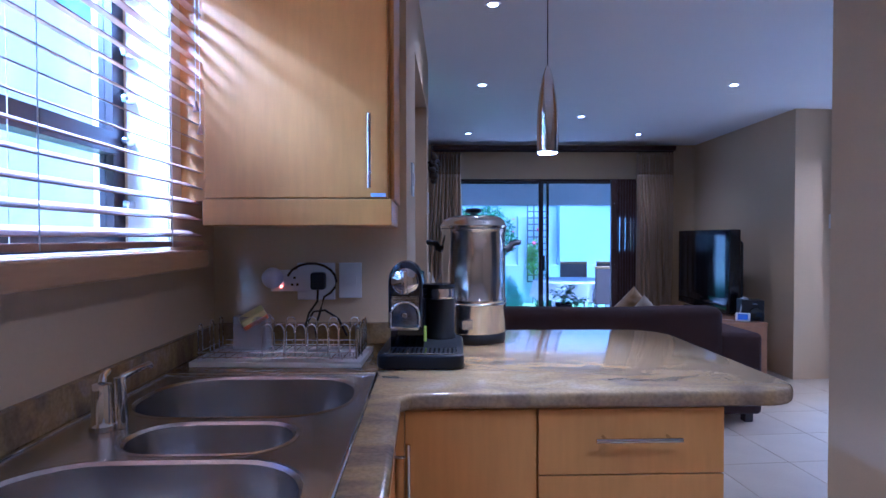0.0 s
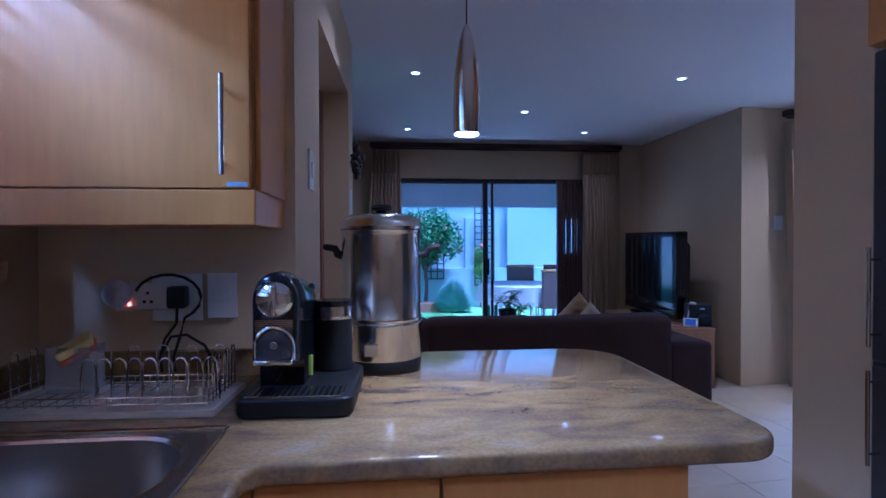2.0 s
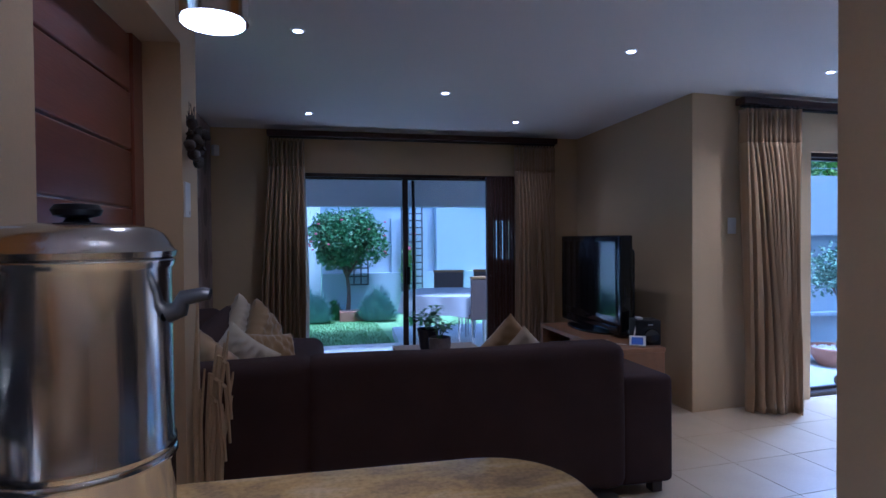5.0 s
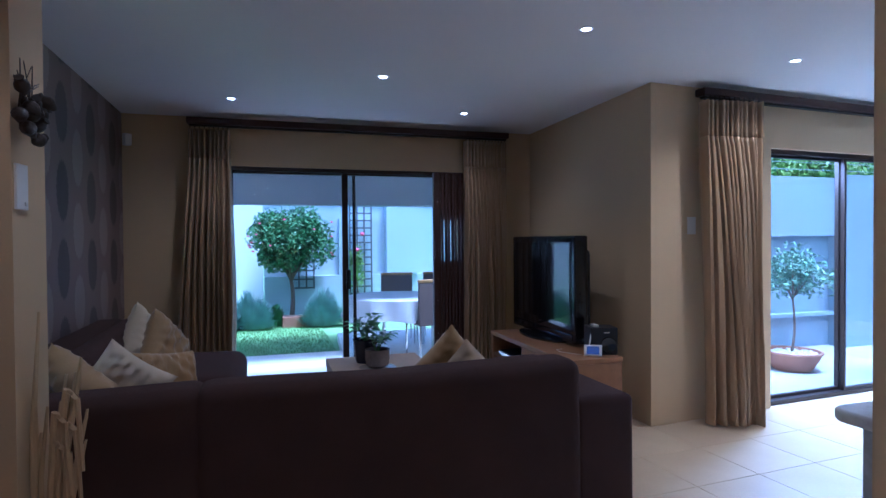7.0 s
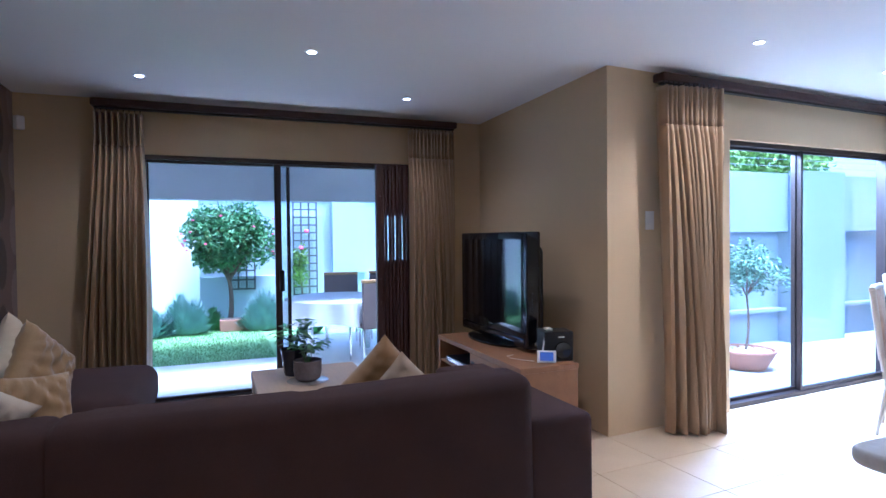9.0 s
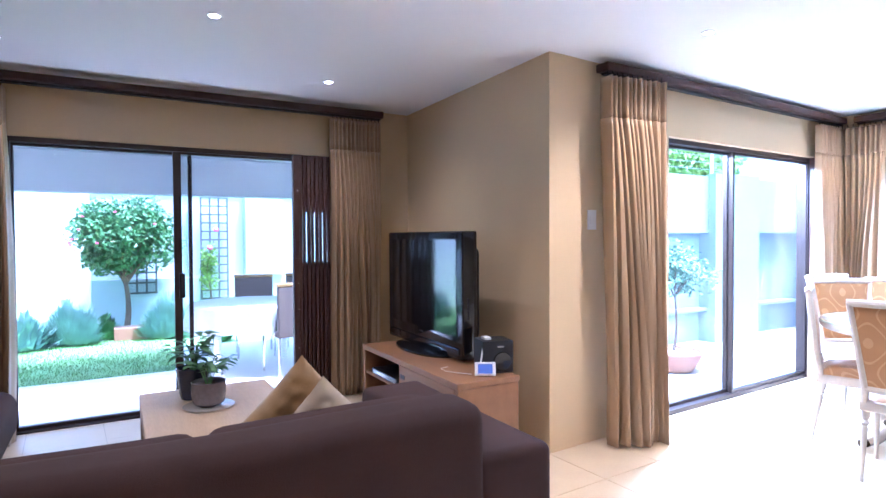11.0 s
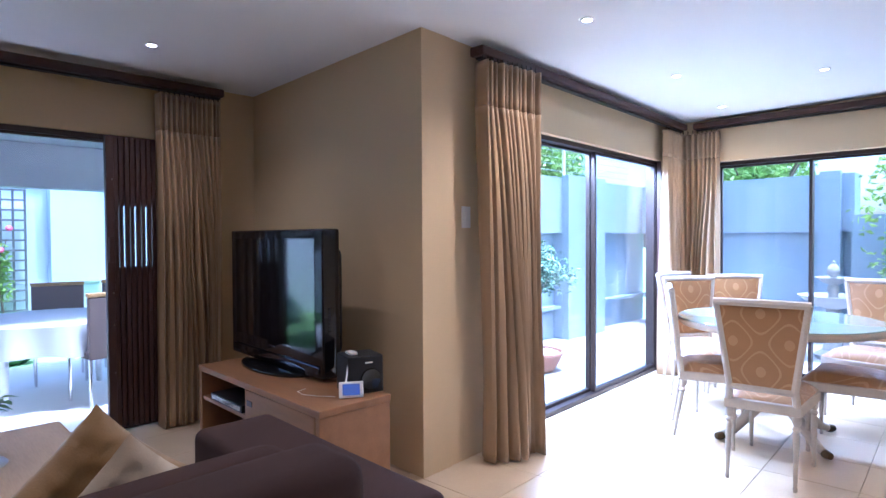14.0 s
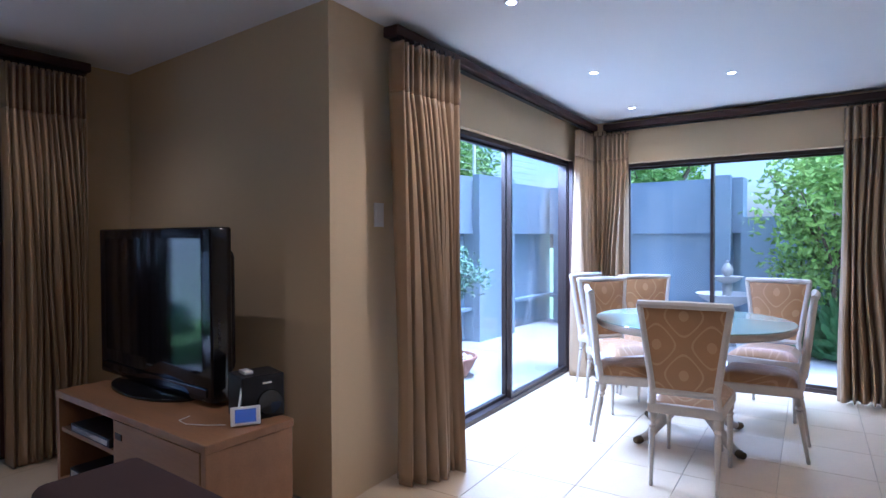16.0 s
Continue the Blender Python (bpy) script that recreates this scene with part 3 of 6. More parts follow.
def curtain(label, m, width, folds, seed, top, flare=0.08, sweep=0.0, depth=0.035, bottom=0.012, head=0.24, slant=0.0):
    c = thing("curtain", label, "curtain", m, group="taupe curtains")
    d = part("drape", drape(width, bottom, top - head, folds, depth, seed, flare, sweep, 1.0, slant), CURTAIN, c, smooth=True)
    h = part("pleated_heading", drape(width, top - head - 0.012, top, folds, depth * 1.02, seed, 0.0, 0.0, 0.0), CURTAIN, c, smooth=True)
    for o in (d, h):
        mod = o.modifiers.new("cloth", "SOLIDIFY")
        mod.thickness = 0.004
    for k in range(folds):
        x = -width / 2 + width * (k + 0.5) / folds
        part("curtain_ring", tube([(x, 0, top), (x, 0, top + 0.035)], 0.004, steps=6), MATTBLACK, c)
    return c


CT = 2.295
curtain("taupe silk curtain gathered beside the garden door", pose(0.675, 6.91, 0), 0.34, 9, 3, CT, 0.55, -0.07, 0.046)
curtain("taupe silk curtain gathered over the folding gate", pose(3.21, 6.88, 0), 0.44, 13, 5, CT, -0.10, -0.02, 0.046, slant=0.4)
curtain("taupe silk curtain bunched beside the court door", pose(4.285, 4.87, 0, 0, 0, -6), 0.47, 12, 8, CT, -0.24, 0.0, 0.055, slant=0.95)
curtain("taupe silk curtain in the dining corner beside the court door", court @ pose(3.12, -0.10, 0), 0.40, 9, 11, CT, 0.05, 0.0, 0.042, slant=-0.2)
curtain("taupe silk curtain in the dining corner beside the fountain door", pose(7.31, 4.98, 0, 0, 0, -90), 0.36, 8, 13, CT, 0.05, 0.0, 0.038)
curtain("taupe silk curtain drawn back at the fountain door", pose(7.28, 2.88, 0, 0, 0, -90), 0.46, 10, 17, CT, 0.12, 0.0, 0.045)


def curtain_rail(label, m, length):
    r = thing("curtain_rail", label, "curtain rail", m)
    part("pelmet_board", boxed(0, length, -0.05, 0.05, 0.004, 0.06, bevel=0.01), RAILWOOD, r)
    part("track", boxed(0.02, length - 0.02, -0.02, 0.02, -0.012, 0.0), MATTBLACK, r)


curtain_rail("dark stained wooden curtain rail above the garden door", pose(0.50, 6.90, 2.33), 2.95)
curtain_rail("dark stained wooden curtain rail above the court door", court @ pose(0.12, -0.10, 2.335), 3.24)
curtain_rail("dark stained wooden curtain rail above the fountain door", pose(7.34, 5.04, 2.335, 0, 0, -90), 2.6)


# ---- ceiling lamps ----
def downlight(x, y, energy):
    d = thing("downlight", "small recessed round downlight, lit, in the white ceiling", "downlight", pose(x, y, TOP), group="ceiling downlights")
    part("trim_ring", lathe([(0.024, -0.001), (0.025, -0.006), (0.036, -0.006), (0.039, -0.001)], 24), WHITE, d, smooth=True)
    part("lamp_face", lathe([(0.0, -0.005), (0.023, -0.005), (0.023, -0.002), (0.0, -0.002)], 24), LAMP, d)
    data = bpy.data.lights.new("downlight_beam", "SPOT")
    data.energy, data.spot_size, data.spot_blend, data.shadow_soft_size, data.color = energy, radians(135), 0.8, 0.03, (1, 0.75, 0.47)
    beam = new("downlight_beam", data)
    beam.matrix_basis = pose(x, y, TOP - 0.02)


for x, y in ((0.845, 4.29), (0.89, 6.28), (1.89, 5.39), (2.78, 6.30), (2.735, 4.24), (0.75, 2.80)):
    downlight(x, y, 5.8)
downlight(4.27, 4.35, 16.0)
# The pair at y 2.6 is added; no lamps are known there.
for x, y in ((5.64, 4.48), (6.21, 3.72), (6.88, 4.62), (5.5, 2.6), (3.9, 2.6)):
    downlight(x, y, 9.0)
# Two added lamps out of view, which brighten the kitchen cabinet fronts.
for x, y in ((1.2, 0.1), (0.9, -1.2)):
    downlight(x, y, 14.0)

pendant = thing("pendant_lamp", "slim bullet-shaped brushed steel pendant lamp, lit", "pendant lamp", pose(0.807, 1.80, 1.555))
part("shade", lathe([(0.031, 0.0), (0.0335, 0.0), (0.0345, 0.06), (0.033, 0.12), (0.027, 0.18), (0.018, 0.235), (0.009, 0.265), (0.005, 0.275), (0.003, 0.277), (0.0, 0.277), ], 36), STEEL, pendant, smooth=True)
part("bulb", lathe([(0.0, -0.003), (0.029, -0.003), (0.03, -0.001), (0.0, -0.001)], 24), LAMP, pendant)
part("cable", tube([(0, 0, 0.276), (0, 0, TOP - 1.555)], 0.0018, steps=6), MATTBLACK, pendant)
part("ceiling_rose", lathe([(0.04, TOP - 1.575), (0.045, TOP - 1.556), (0.0, TOP - 1.556)], 24), STEEL, pendant, smooth=True)
pl = bpy.data.lights.new("pendant_beam", "SPOT")
pl.energy, pl.spot_size, pl.spot_blend, pl.shadow_soft_size, pl.color = 12.5, radians(125), 0.7, 0.025, (1, 0.76, 0.46)
new("pendant_beam", pl).matrix_basis = pose(0.807, 1.80, 1.545)


# ---- kitchen ----
def bar_handle(parent, a, b, out):
    """A steel bar on two posts, from a to b, standing off along out."""
    a, b, o = Vector(a), Vector(b), Vector(out)
    h = part("handle", tube([a + o, b + o], 0.006, steps=12), STEEL, parent, "brushed steel bar handle", smooth=True)
    d = (b - a)
    for f in (0.12, 0.88):
        part("post", tube([a + d * f, a + d * f + o], 0.004, steps=8), STEEL, h, smooth=True)


def cabinet_unit(label, m, w, depth, h, fronts, kick=0.1, body_h=0.0):
    """A floor unit facing local -y; fronts are (x0, x1, z0, z1, kind, handle)."""
    c = thing("base_cabinet", label, "kitchen cabinet", m, group="kitchen base cabinets")
    part("body", boxed(0, w, 0.02, depth, kick, body_h or h), MAPLE, c)
    part("plinth", boxed(0, w, 0.06, depth, 0, kick), MAPLE, c)
    for x0, x1, z0, z1, kind, hnd in fronts:
        f = part(kind, boxed(x0 + 0.0015, x1 - 0.0015, 0, 0.019, z0 + 0.0015, z1 - 0.0015, bevel=0.002), MAPLE, c)
        if hnd:
            bar_handle(f, (hnd[0], 0, hnd[1]), (hnd[2], 0, hnd[3]), (0, -0.032, 0))
    return c


cabinet_unit("honey maple drawer unit under the granite peninsula", pose(0.692, 1.362, 0), 0.465, 0.80, 0.868,
             [(0, 0.465, 0.70, 0.866, "drawer", (0.135, 0.795, 0.345, 0.795)), (0, 0.465, 0.40, 0.70, "drawer", (0.135, 0.60, 0.345, 0.60)), (0, 0.465, 0.1, 0.40, "drawer", (0.135, 0.30, 0.345, 0.30))])
corner = cabinet_unit("honey maple corner unit with a plain panel", pose(0.365, 1.362, 0), 0.325, 0.80, 0.868, [(0, 0.325, 0.1, 0.866, "panel", None)])
part("filler_strip", boxed(-0.021, -0.0005, -0.006, 0.05, 0.1, 0.868), MAPLE, corner)
for y0, y1 in ((0.85, 1.36), (0.3, 0.85), (-0.3, 0.3), (-0.9, -0.3), (-1.5, -0.9)):
    w = y1 - y0
    cabinet_unit("honey maple unit below the kitchen sink run", pose(0.343, y0, 0, 0, 0, 90), w, 0.64, 0.868, [(0, w, 0.1, 0.866, "door", (w - 0.05, 0.55, w - 0.05, 0.80))], body_h=0.72 if y0 > 0.2 else 0.0)

wc = thing("wall_cabinet", "honey maple wall cabinet with a plain door and steel bar handle", "kitchen cabinet", pose(-0.217, 1.635, 1.32))
part("body", boxed(0, 0.529, 0.02, 0.383, 0.0775, 0.80), MAPLE, wc)
part("light_pelmet", boxed(-0.002, 0.537, -0.004, 0.383, 0.0, 0.076, bevel=0.003), MAPLE, wc)
# Added panel in the gap to the wall; it stops a streak of window light.
part("gap_light_stop", boxed(-0.112, -0.003, 0.12, 0.36, 0.079, 0.80), MAPLE, wc)
part("side_moulding", boxed(0.5295, 0.544, 0.025, 0.383, 0.077, 0.80, bevel=0.004), MAPLE, wc)
cd = part("door", boxed(0.003, 0.526, 0, 0.019, 0.079, 0.80, bevel=0.003), MAPLE, wc)
bar_handle(cd, (0.475, 0, 0.105), (0.475, 0, 0.315), (0, -0.034, 0))
part("maker_badge", boxed(0.477, 0.52, -0.0015, 0.0, 0.083, 0.093), mat("pale_blue_badge", (0.35, 0.5, 0.7), 0.4, bump=0), cd)

# continuous granite top: sink run and peninsula in one plan
outline = [(-0.325, -1.5), (0.36, -1.5), (0.36, 1.315), (0.385, 1.34)]
outline += round_corner(1.26, 1.44, 0.10, -90, 0)
outline += round_corner(1.20, 2.12, 0.165, 0, 90)
outline += [(0.345, 2.30), (0.345, 2.015), (-0.325, 2.015)]
# a cut for the sink keeps the slab open under the bowls
top = slab(outline, 0.870, 0.910, 0.012)
worktop = solid("worktop", top, GRANITE, "polished golden granite worktop with a rounded peninsula end", "worktop", smooth=True)
for y0, y1 in ((0.45, 1.518),):
    cut = part("sink_cut", boxed(-0.268, 0.270, y0, y1, 0.70, 1.0), GRANITE)
    mod = worktop.modifiers.new("sink_opening", "BOOLEAN")
    mod.operation, mod.object, mod.solver = "DIFFERENCE", cut, "EXACT"
    dg = bpy.context.evaluated_depsgraph_get()
    me = bpy.data.meshes.new_from_object(worktop.evaluated_get(dg))
    worktop.modifiers.clear()
    worktop.data = me
    bpy.data.objects.remove(cut)
ups = thing("granite_upstand", "low granite upstand along the kitchen walls", "upstand")
part("side_strip", boxed(-0.328, -0.308, -1.5, 2.0, 0.9105, 0.985, bevel=0.003), GRANITE, ups)
part("back_strip", boxed(-0.306, 0.33, 1.997, 2.017, 0.9105, 0.985, bevel=0.003), GRANITE, ups)


def bowl(bm, x0, x1, y0, y1, depth, r):
    """A pressed basin with rounded corners, hanging from the rim."""
    def ring(inset, z, rr):
        pts = []
        rr = min(rr, min(x1 - x0, y1 - y0) / 2 - inset - 0.003)
        for cx, cy, a in ((x1 - inset - rr, y1 - inset - rr, 0), (x0 + inset + rr, y1 - inset - rr, 90), (x0 + inset + rr, y0 + inset + rr, 180), (x1 - inset - rr, y0 + inset + rr, 270)):
            pts += round_corner(cx, cy, rr, a, a + 90, 6)
        return [bm.verts.new((px, py, z)) for px, py in pts]
    rings = [ring(-0.012, 0.0045, r + 0.012), ring(-0.004, 0.0055, r + 0.004), ring(0.002, 0.0, r), ring(0.008, -depth * 0.5, r), ring(0.014, -depth + 0.02, r), ring(0.035, -depth, r * 0.8)]
    for a, b in zip(rings, rings[1:]):
        n = len(a)
        for k in range(n):
            bm.faces.new((a[k], a[(k + 1) % n], b[(k + 1) % n], b[k]))
    bm.faces.new(rings[-1])
    return rings[0]


sink = thing("kitchen_sink", "stainless steel sink with two bowls and a small middle basin", "sink", pose(0, 0, 0.9115))
basins = ((-0.235, 0.245, 1.165, 1.493, 0.16, 0.13), (-0.132, 0.17, 0.96, 1.125, 0.10, 0.08), (-0.235, 0.235, 0.48, 0.925, 0.16, 0.13))
for b in basins:
    bm = bmesh.new()
    bowl(bm, *b)
    o = part("basin", bm, SINKSTEEL, sink, smooth=True)
    cx, cy = (b[0] + b[1]) / 2, (b[2] + b[3]) / 2
    part("drain", lathe([(0.0, 0.002), (0.018, 0.001), (0.03, 0.003), (0.035, 0.0)], 20, at=(cx, cy, -b[4])), CHROME, o, smooth=True)
# the deck around the basins, as strips of pressed steel
deck = bmesh.new()
X0, X1, Y0, Y1 = -0.285, 0.285, 0.40, 1.53
for a, b, xl, xr in ((Y0, 0.468, X0, X1), (0.937, 0.948, X0, X1), (1.137, 1.153, X0, X1), (1.505, Y1, X0, X1)):
    box(deck, xl, xr, a, b, 0.0, 0.004)
for a, b, x0, x1 in ((0.468, 0.937, -0.247, 0.247), (0.948, 1.137, -0.144, 0.182), (1.153, 1.505, -0.247, 0.257)):
    box(deck, X0, x0, a, b, 0.0, 0.004)
    box(deck, x1, X1, a, b, 0.0, 0.004)
# corner webs between square strips and round basins
for bx in basins:
    x0, x1, y0, y1 = bx[0] - 0.012, bx[1] + 0.012, bx[2] - 0.012, bx[3] + 0.012
    r = bx[5] + 0.012
    for cx, cy, sx, sy in ((x1, y1, 1, 1), (x0, y1, -1, 1), (x0, y0, -1, -1), (x1, y0, 1, -1)):
        arc = [(cx - sx * r + sx * r * math.cos(radians(t)), cy - sy * r + sy * r * math.sin(radians(t))) for t in range(0, 91, 15)]
        corner = deck.verts.new((cx, cy, 0.004))
        vs = [deck.verts.new((px, py, 0.004)) for px, py in arc]
        for p, q in zip(vs, vs[1:]):
            deck.faces.new((corner, p, q))
part("deck", deck, SINKSTEEL, sink)
rim = bmesh.new()
for a in ((X0 - 0.004, X0 + 0.006, Y0, Y1), (X1 - 0.006, X1 + 0.004, Y0, Y1), (X0, X1, Y0 - 0.004, Y0 + 0.006), (X0, X1, Y1 - 0.006, Y1 + 0.004)):
    box(rim, *a, 0.0, 0.010, bevel=0.0045)
part("raised_rim", rim, CHROME, sink, smooth=True)

tap = thing("mixer_tap", "chrome kitchen mixer tap with a swivel spout", "tap", pose(-0.205, 1.09, 0.916))
part("base", lathe([(0.023, 0), (0.024, 0.01), (0.019, 0.016), (0.019, 0.075), (0.017, 0.088), (0.0, 0.092)], 24), CHROME, tap, smooth=True)
part("neck", tube([(0.030, 0.012, 0.0), (0.027, 0.012, 0.098)], 0.012, 0.011, 16), CHROME, tap, smooth=True)
part("spout", tube([(0.027, 0.010, 0.090), (0.028, 0.02, 0.097), (0.032, 0.05, 0.100), (0.04, 0.105, 0.104), (0.041, 0.11, 0.097)], 0.007, 0.006, 12), CHROME, tap, smooth=True)
part("lever", tube([(0, 0, 0.088), (-0.004, 0.012, 0.100), (-0.006, 0.035, 0.106)], 0.008, 0.006, 10), CHROME, tap, smooth=True)

rack = thing("dish_rack", "chrome wire dish rack on a white drip tray", "dish rack", pose(-0.01, 1.752, 0.9105, 0, 0, -3))
tray = bmesh.new()
box(tray, -0.25, 0.245, -0.115, 0.125, 0.0, 0.006)
for a in ((-0.25, 0.245, -0.118, -0.112), (-0.25, 0.245, 0.122, 0.128), (-0.253, -0.247, -0.118, 0.128), (0.242, 0.248, -0.118, 0.128)):
    box(tray, *a, 0.0, 0.016, bevel=0.002)
part("drip_tray", tray, WHITE, rack, smooth=True)
wire = bmesh.new()
for z in (0.025, 0.04):
    tube([(-0.235, -0.1, z), (0.23, -0.1, z), (0.23, 0.11, z), (-0.235, 0.11, z), (-0.235, -0.1, z)], 0.0018, steps=6, bm=wire)
part("rim_wire", wire, CHROME, rack, smooth=True)
for k in range(14):
    x = -0.22 + k * 0.034
    part("floor_wire", tube([(x, -0.1, 0.04), (x, -0.098, 0.02), (x, 0.108, 0.02), (x, 0.11, 0.04)], 0.0014, steps=5), CHROME, rack)
for k in range(9):
    x = -0.06 + k * 0.033
    pts = [(x, -0.055 + 0.0, 0.02)] + [(x + 0.016 - 0.016 * math.cos(radians(a)), -0.05, 0.092 + 0.024 * math.sin(radians(a))) for a in range(0, 181, 30)] + [(x + 0.034, -0.045, 0.02)]
    part("plate_loop", tube(pts, 0.0022, steps=6), CHROME, rack, smooth=True)
for x, y in ((-0.235, -0.08), (-0.235, 0.0), (-0.235, 0.07), (0.23, -0.08), (0.23, -0.03), (0.23, 0.03), (0.23, 0.08)):
    pts = [(x, y - 0.014, 0.02)] + [(x, y - 0.014 * math.cos(radians(a)), 0.105 + 0.016 * math.sin(radians(a))) for a in range(0, 181, 30)] + [(x, y + 0.014, 0.02)]
    part("end_loop", tube(pts, 0.0023, steps=6), CHROME, rack, smooth=True)
for k in range(6):
    x = -0.16 + k * 0.07
    pts = [(x - 0.015, 0.11, 0.02)] + [(x - 0.015 * math.cos(radians(a)), 0.11, 0.10 + 0.016 * math.sin(radians(a))) for a in range(0, 181, 30)] + [(x + 0.015, 0.11, 0.02)]
    part("back_loop", tube(pts, 0.0017, steps=6), CHROME, rack, smooth=True)
caddy = thing("cutlery_caddy", "clear plastic caddy holding a sponge, hung in the dish rack", "caddy", pose(-0.13, 1.80, 0.935))
cb = bmesh.new()
for a in ((-0.05, 0.05, -0.035, -0.032), (-0.05, 0.05, 0.032, 0.035), (-0.05, -0.047, -0.032, 0.032), (0.047, 0.05, -0.032, 0.032)):
    box(cb, *a, 0.0, 0.105)
box(cb, -0.05, 0.05, -0.035, 0.035, 0.0, 0.003)
part("tub", cb, CLEARPLASTIC, caddy)
sp = thing("sponge", "yellow and orange scouring sponge", "sponge", pose(-0.12, 1.80, 1.02, 12, -28, 20))
part("foam", boxed(-0.04, 0.04, -0.03, 0.03, 0.013, 0.032, bevel=0.004), YELLOW, sp)
part("scourer", boxed(-0.04, 0.04, -0.03, 0.03, 0.0, 0.0125, bevel=0.003), ORANGE, sp)


def wall_plate(name, label, m, w, h, rockers, category="switch"):
    t = thing(name, label, category, m)
    part("cover", boxed(-w / 2, w / 2, -0.008, 0, -h / 2, h / 2, bevel=0.002), WHITE, t)
    for x, z, rw, rh in rockers:
        part("rocker", boxed(x - rw / 2, x + rw / 2, -0.0125, -0.008, z - rh / 2, z + rh / 2, bevel=0.0015), WHITE, t)
    return t


wall_plate("switch_plate", "square white plate with one switch on the kitchen wall", pose(0.031, 2.018, 1.131), 0.132, 0.130, [(0.035, 0, 0.03, 0.028)])
wall_plate("switch_plate", "upright white plate with one switch on the kitchen wall", pose(0.151, 2.018, 1.134), 0.080, 0.125, [(-0.002, 0.002, 0.048, 0.03)])
sock = wall_plate("socket_adaptor", "white multi-way socket adaptor with a red light", pose(-0.05, 2.005, 1.135), 0.15, 0.075, [], "socket")
part("neon_light", boxed(-0.042, -0.034, -0.011, -0.008, -0.024, -0.016, bevel=0.001), REDLED, sock)
for x, z in ((0.008, 0.01), (0.0, -0.014), (0.018, -0.014)):
    part("pin_hole", boxed(x - 0.004, x + 0.004, -0.0086, -0.0079, z - 0.004, z + 0.004), MATTBLACK, sock)
plug1 = thing("plug", "pale round plug-in night light in the socket", "plug", pose(-0.115, 1.998, 1.145))
part("dome", lathe([(0.0, 0.045), (0.02, 0.042), (0.034, 0.028), (0.037, 0.012), (0.03, 0.0), (0.0, 0.0)], 24), mat("pale_lilac_plastic", (0.72, 0.72, 0.88), 0.35, bump=0), plug1, smooth=True).matrix_basis = pose(0, 0, 0, 90, 0, 0)
plug2 = thing("plug", "black power plug with a looping cable", "plug", pose(0.045, 1.996, 1.135))
part("body", boxed(-0.025, 0.025, -0.045, 0.0, -0.03, 0.03, bevel=0.009), MATTBLACK, plug2, smooth=True)
part("cable", tube([(0.0, -0.03, -0.03), (-0.002, -0.03, -0.07), (-0.03, -0.035, -0.11), (-0.045, -0.03, -0.16), (-0.04, -0.03, -0.2)], 0.004, steps=8), MATTBLACK, plug2, smooth=True)
loop = [(-0.10 + 0.0, -0.035, 0.02)] + [(-0.02 + 0.085 * math.cos(radians(a)), -0.04, 0.0 + 0.062 * math.sin(radians(a))) for a in range(160, -61, -20)] + [(0.01, -0.035, -0.1), (-0.01, -0.03, -0.16), (-0.005, -0.03, -0.2)]
part("second_cable", tube(loop, 0.004, steps=8), MATTBLACK, plug2, smooth=True)
part("third_cable", tube([(-0.04, -0.03, -0.15), (-0.015, -0.035, -0.105), (0.025, -0.035, -0.1), (0.07, -0.03, -0.13), (0.1, -0.03, -0.19)], 0.004, steps=8), MATTBLACK, plug2, smooth=True)

# coffee machine with milk frother on one base
cm = thing("coffee_machine", "black pod coffee machine with chrome front and milk frother", "coffee machine", pose(0.285, 1.592, 0.9105, 0, 0, -3))
part("base", slab(round_corner(0.205, 0.038, 0.036, -90, 0, 6) + round_corner(0.190, 0.315, 0.05, 0, 90, 6) + round_corner(0.03, 0.32, 0.036, 90, 180, 6) + round_corner(0.026, 0.038, 0.036, 180, 270, 6), 0.0, 0.042, 0.008), MATTBLACK, cm, smooth=True)
# the body: a tall arched loaf, its front leaning out over the drip tray
bb = bmesh.new()
loaf = [(-0.050, 0.0), (-0.050, 0.20)] + [(-0.050 * math.cos(radians(q)), 0.245 + 0.062 * math.sin(radians(q))) for q in range(0, 181, 15)] + [(0.050, 0.20), (0.050, 0.0)]
rings = []
for y, grow, low in ((0.046, 0.86, 0.118), (0.050, 0.95, 0.112), (0.060, 1.0, 0.110), (0.118, 1.0, 0.105), (0.122, 1.0, 0.0425), (0.30, 1.0, 0.0425), (0.316, 0.95, 0.0425), (0.320, 0.86, 0.0425)):
    drop = 0.0 if y < 0.2 else (y - 0.2) * 0.28
    rings.append([bb.verts.new((0.070 + x * grow, y, max(low, 0.16 + (z - 0.16) * (0.5 + 0.5 * grow) - drop * (z > 0.2)))) for x, z in loaf])
for p_, q_ in zip(rings, rings[1:]):
    for k in range(len(loaf)):
        bb.faces.new((p_[k], p_[(k + 1) % len(loaf)], q_[(k + 1) % len(loaf)], q_[k]))
bb.faces.new(rings[0])
bb.faces.new(rings[-1][::-1])
part("body", bb, BLACK, cm, smooth=True)
part("lever_disc", lathe([(0.0, 0.016), (0.020, 0.014), (0.034, 0.009), (0.040, 0.0), (0.0, -0.004)], 36), CHROME, cm, smooth=True).matrix_basis = pose(0.070, 0.045, 0.247, 90, 0, 0)
part("lever_grip", boxed(0.061, 0.079, 0.020, 0.036, 0.212, 0.282, bevel=0.006), CHROME, cm, smooth=True).matrix_basis = Matrix()
for k in range(9):
    part("grille_rib", boxed(0.030, 0.110, 0.0415, 0.047, 0.168 + k * 0.0042, 0.1702 + k * 0.0042), CHROME, cm)
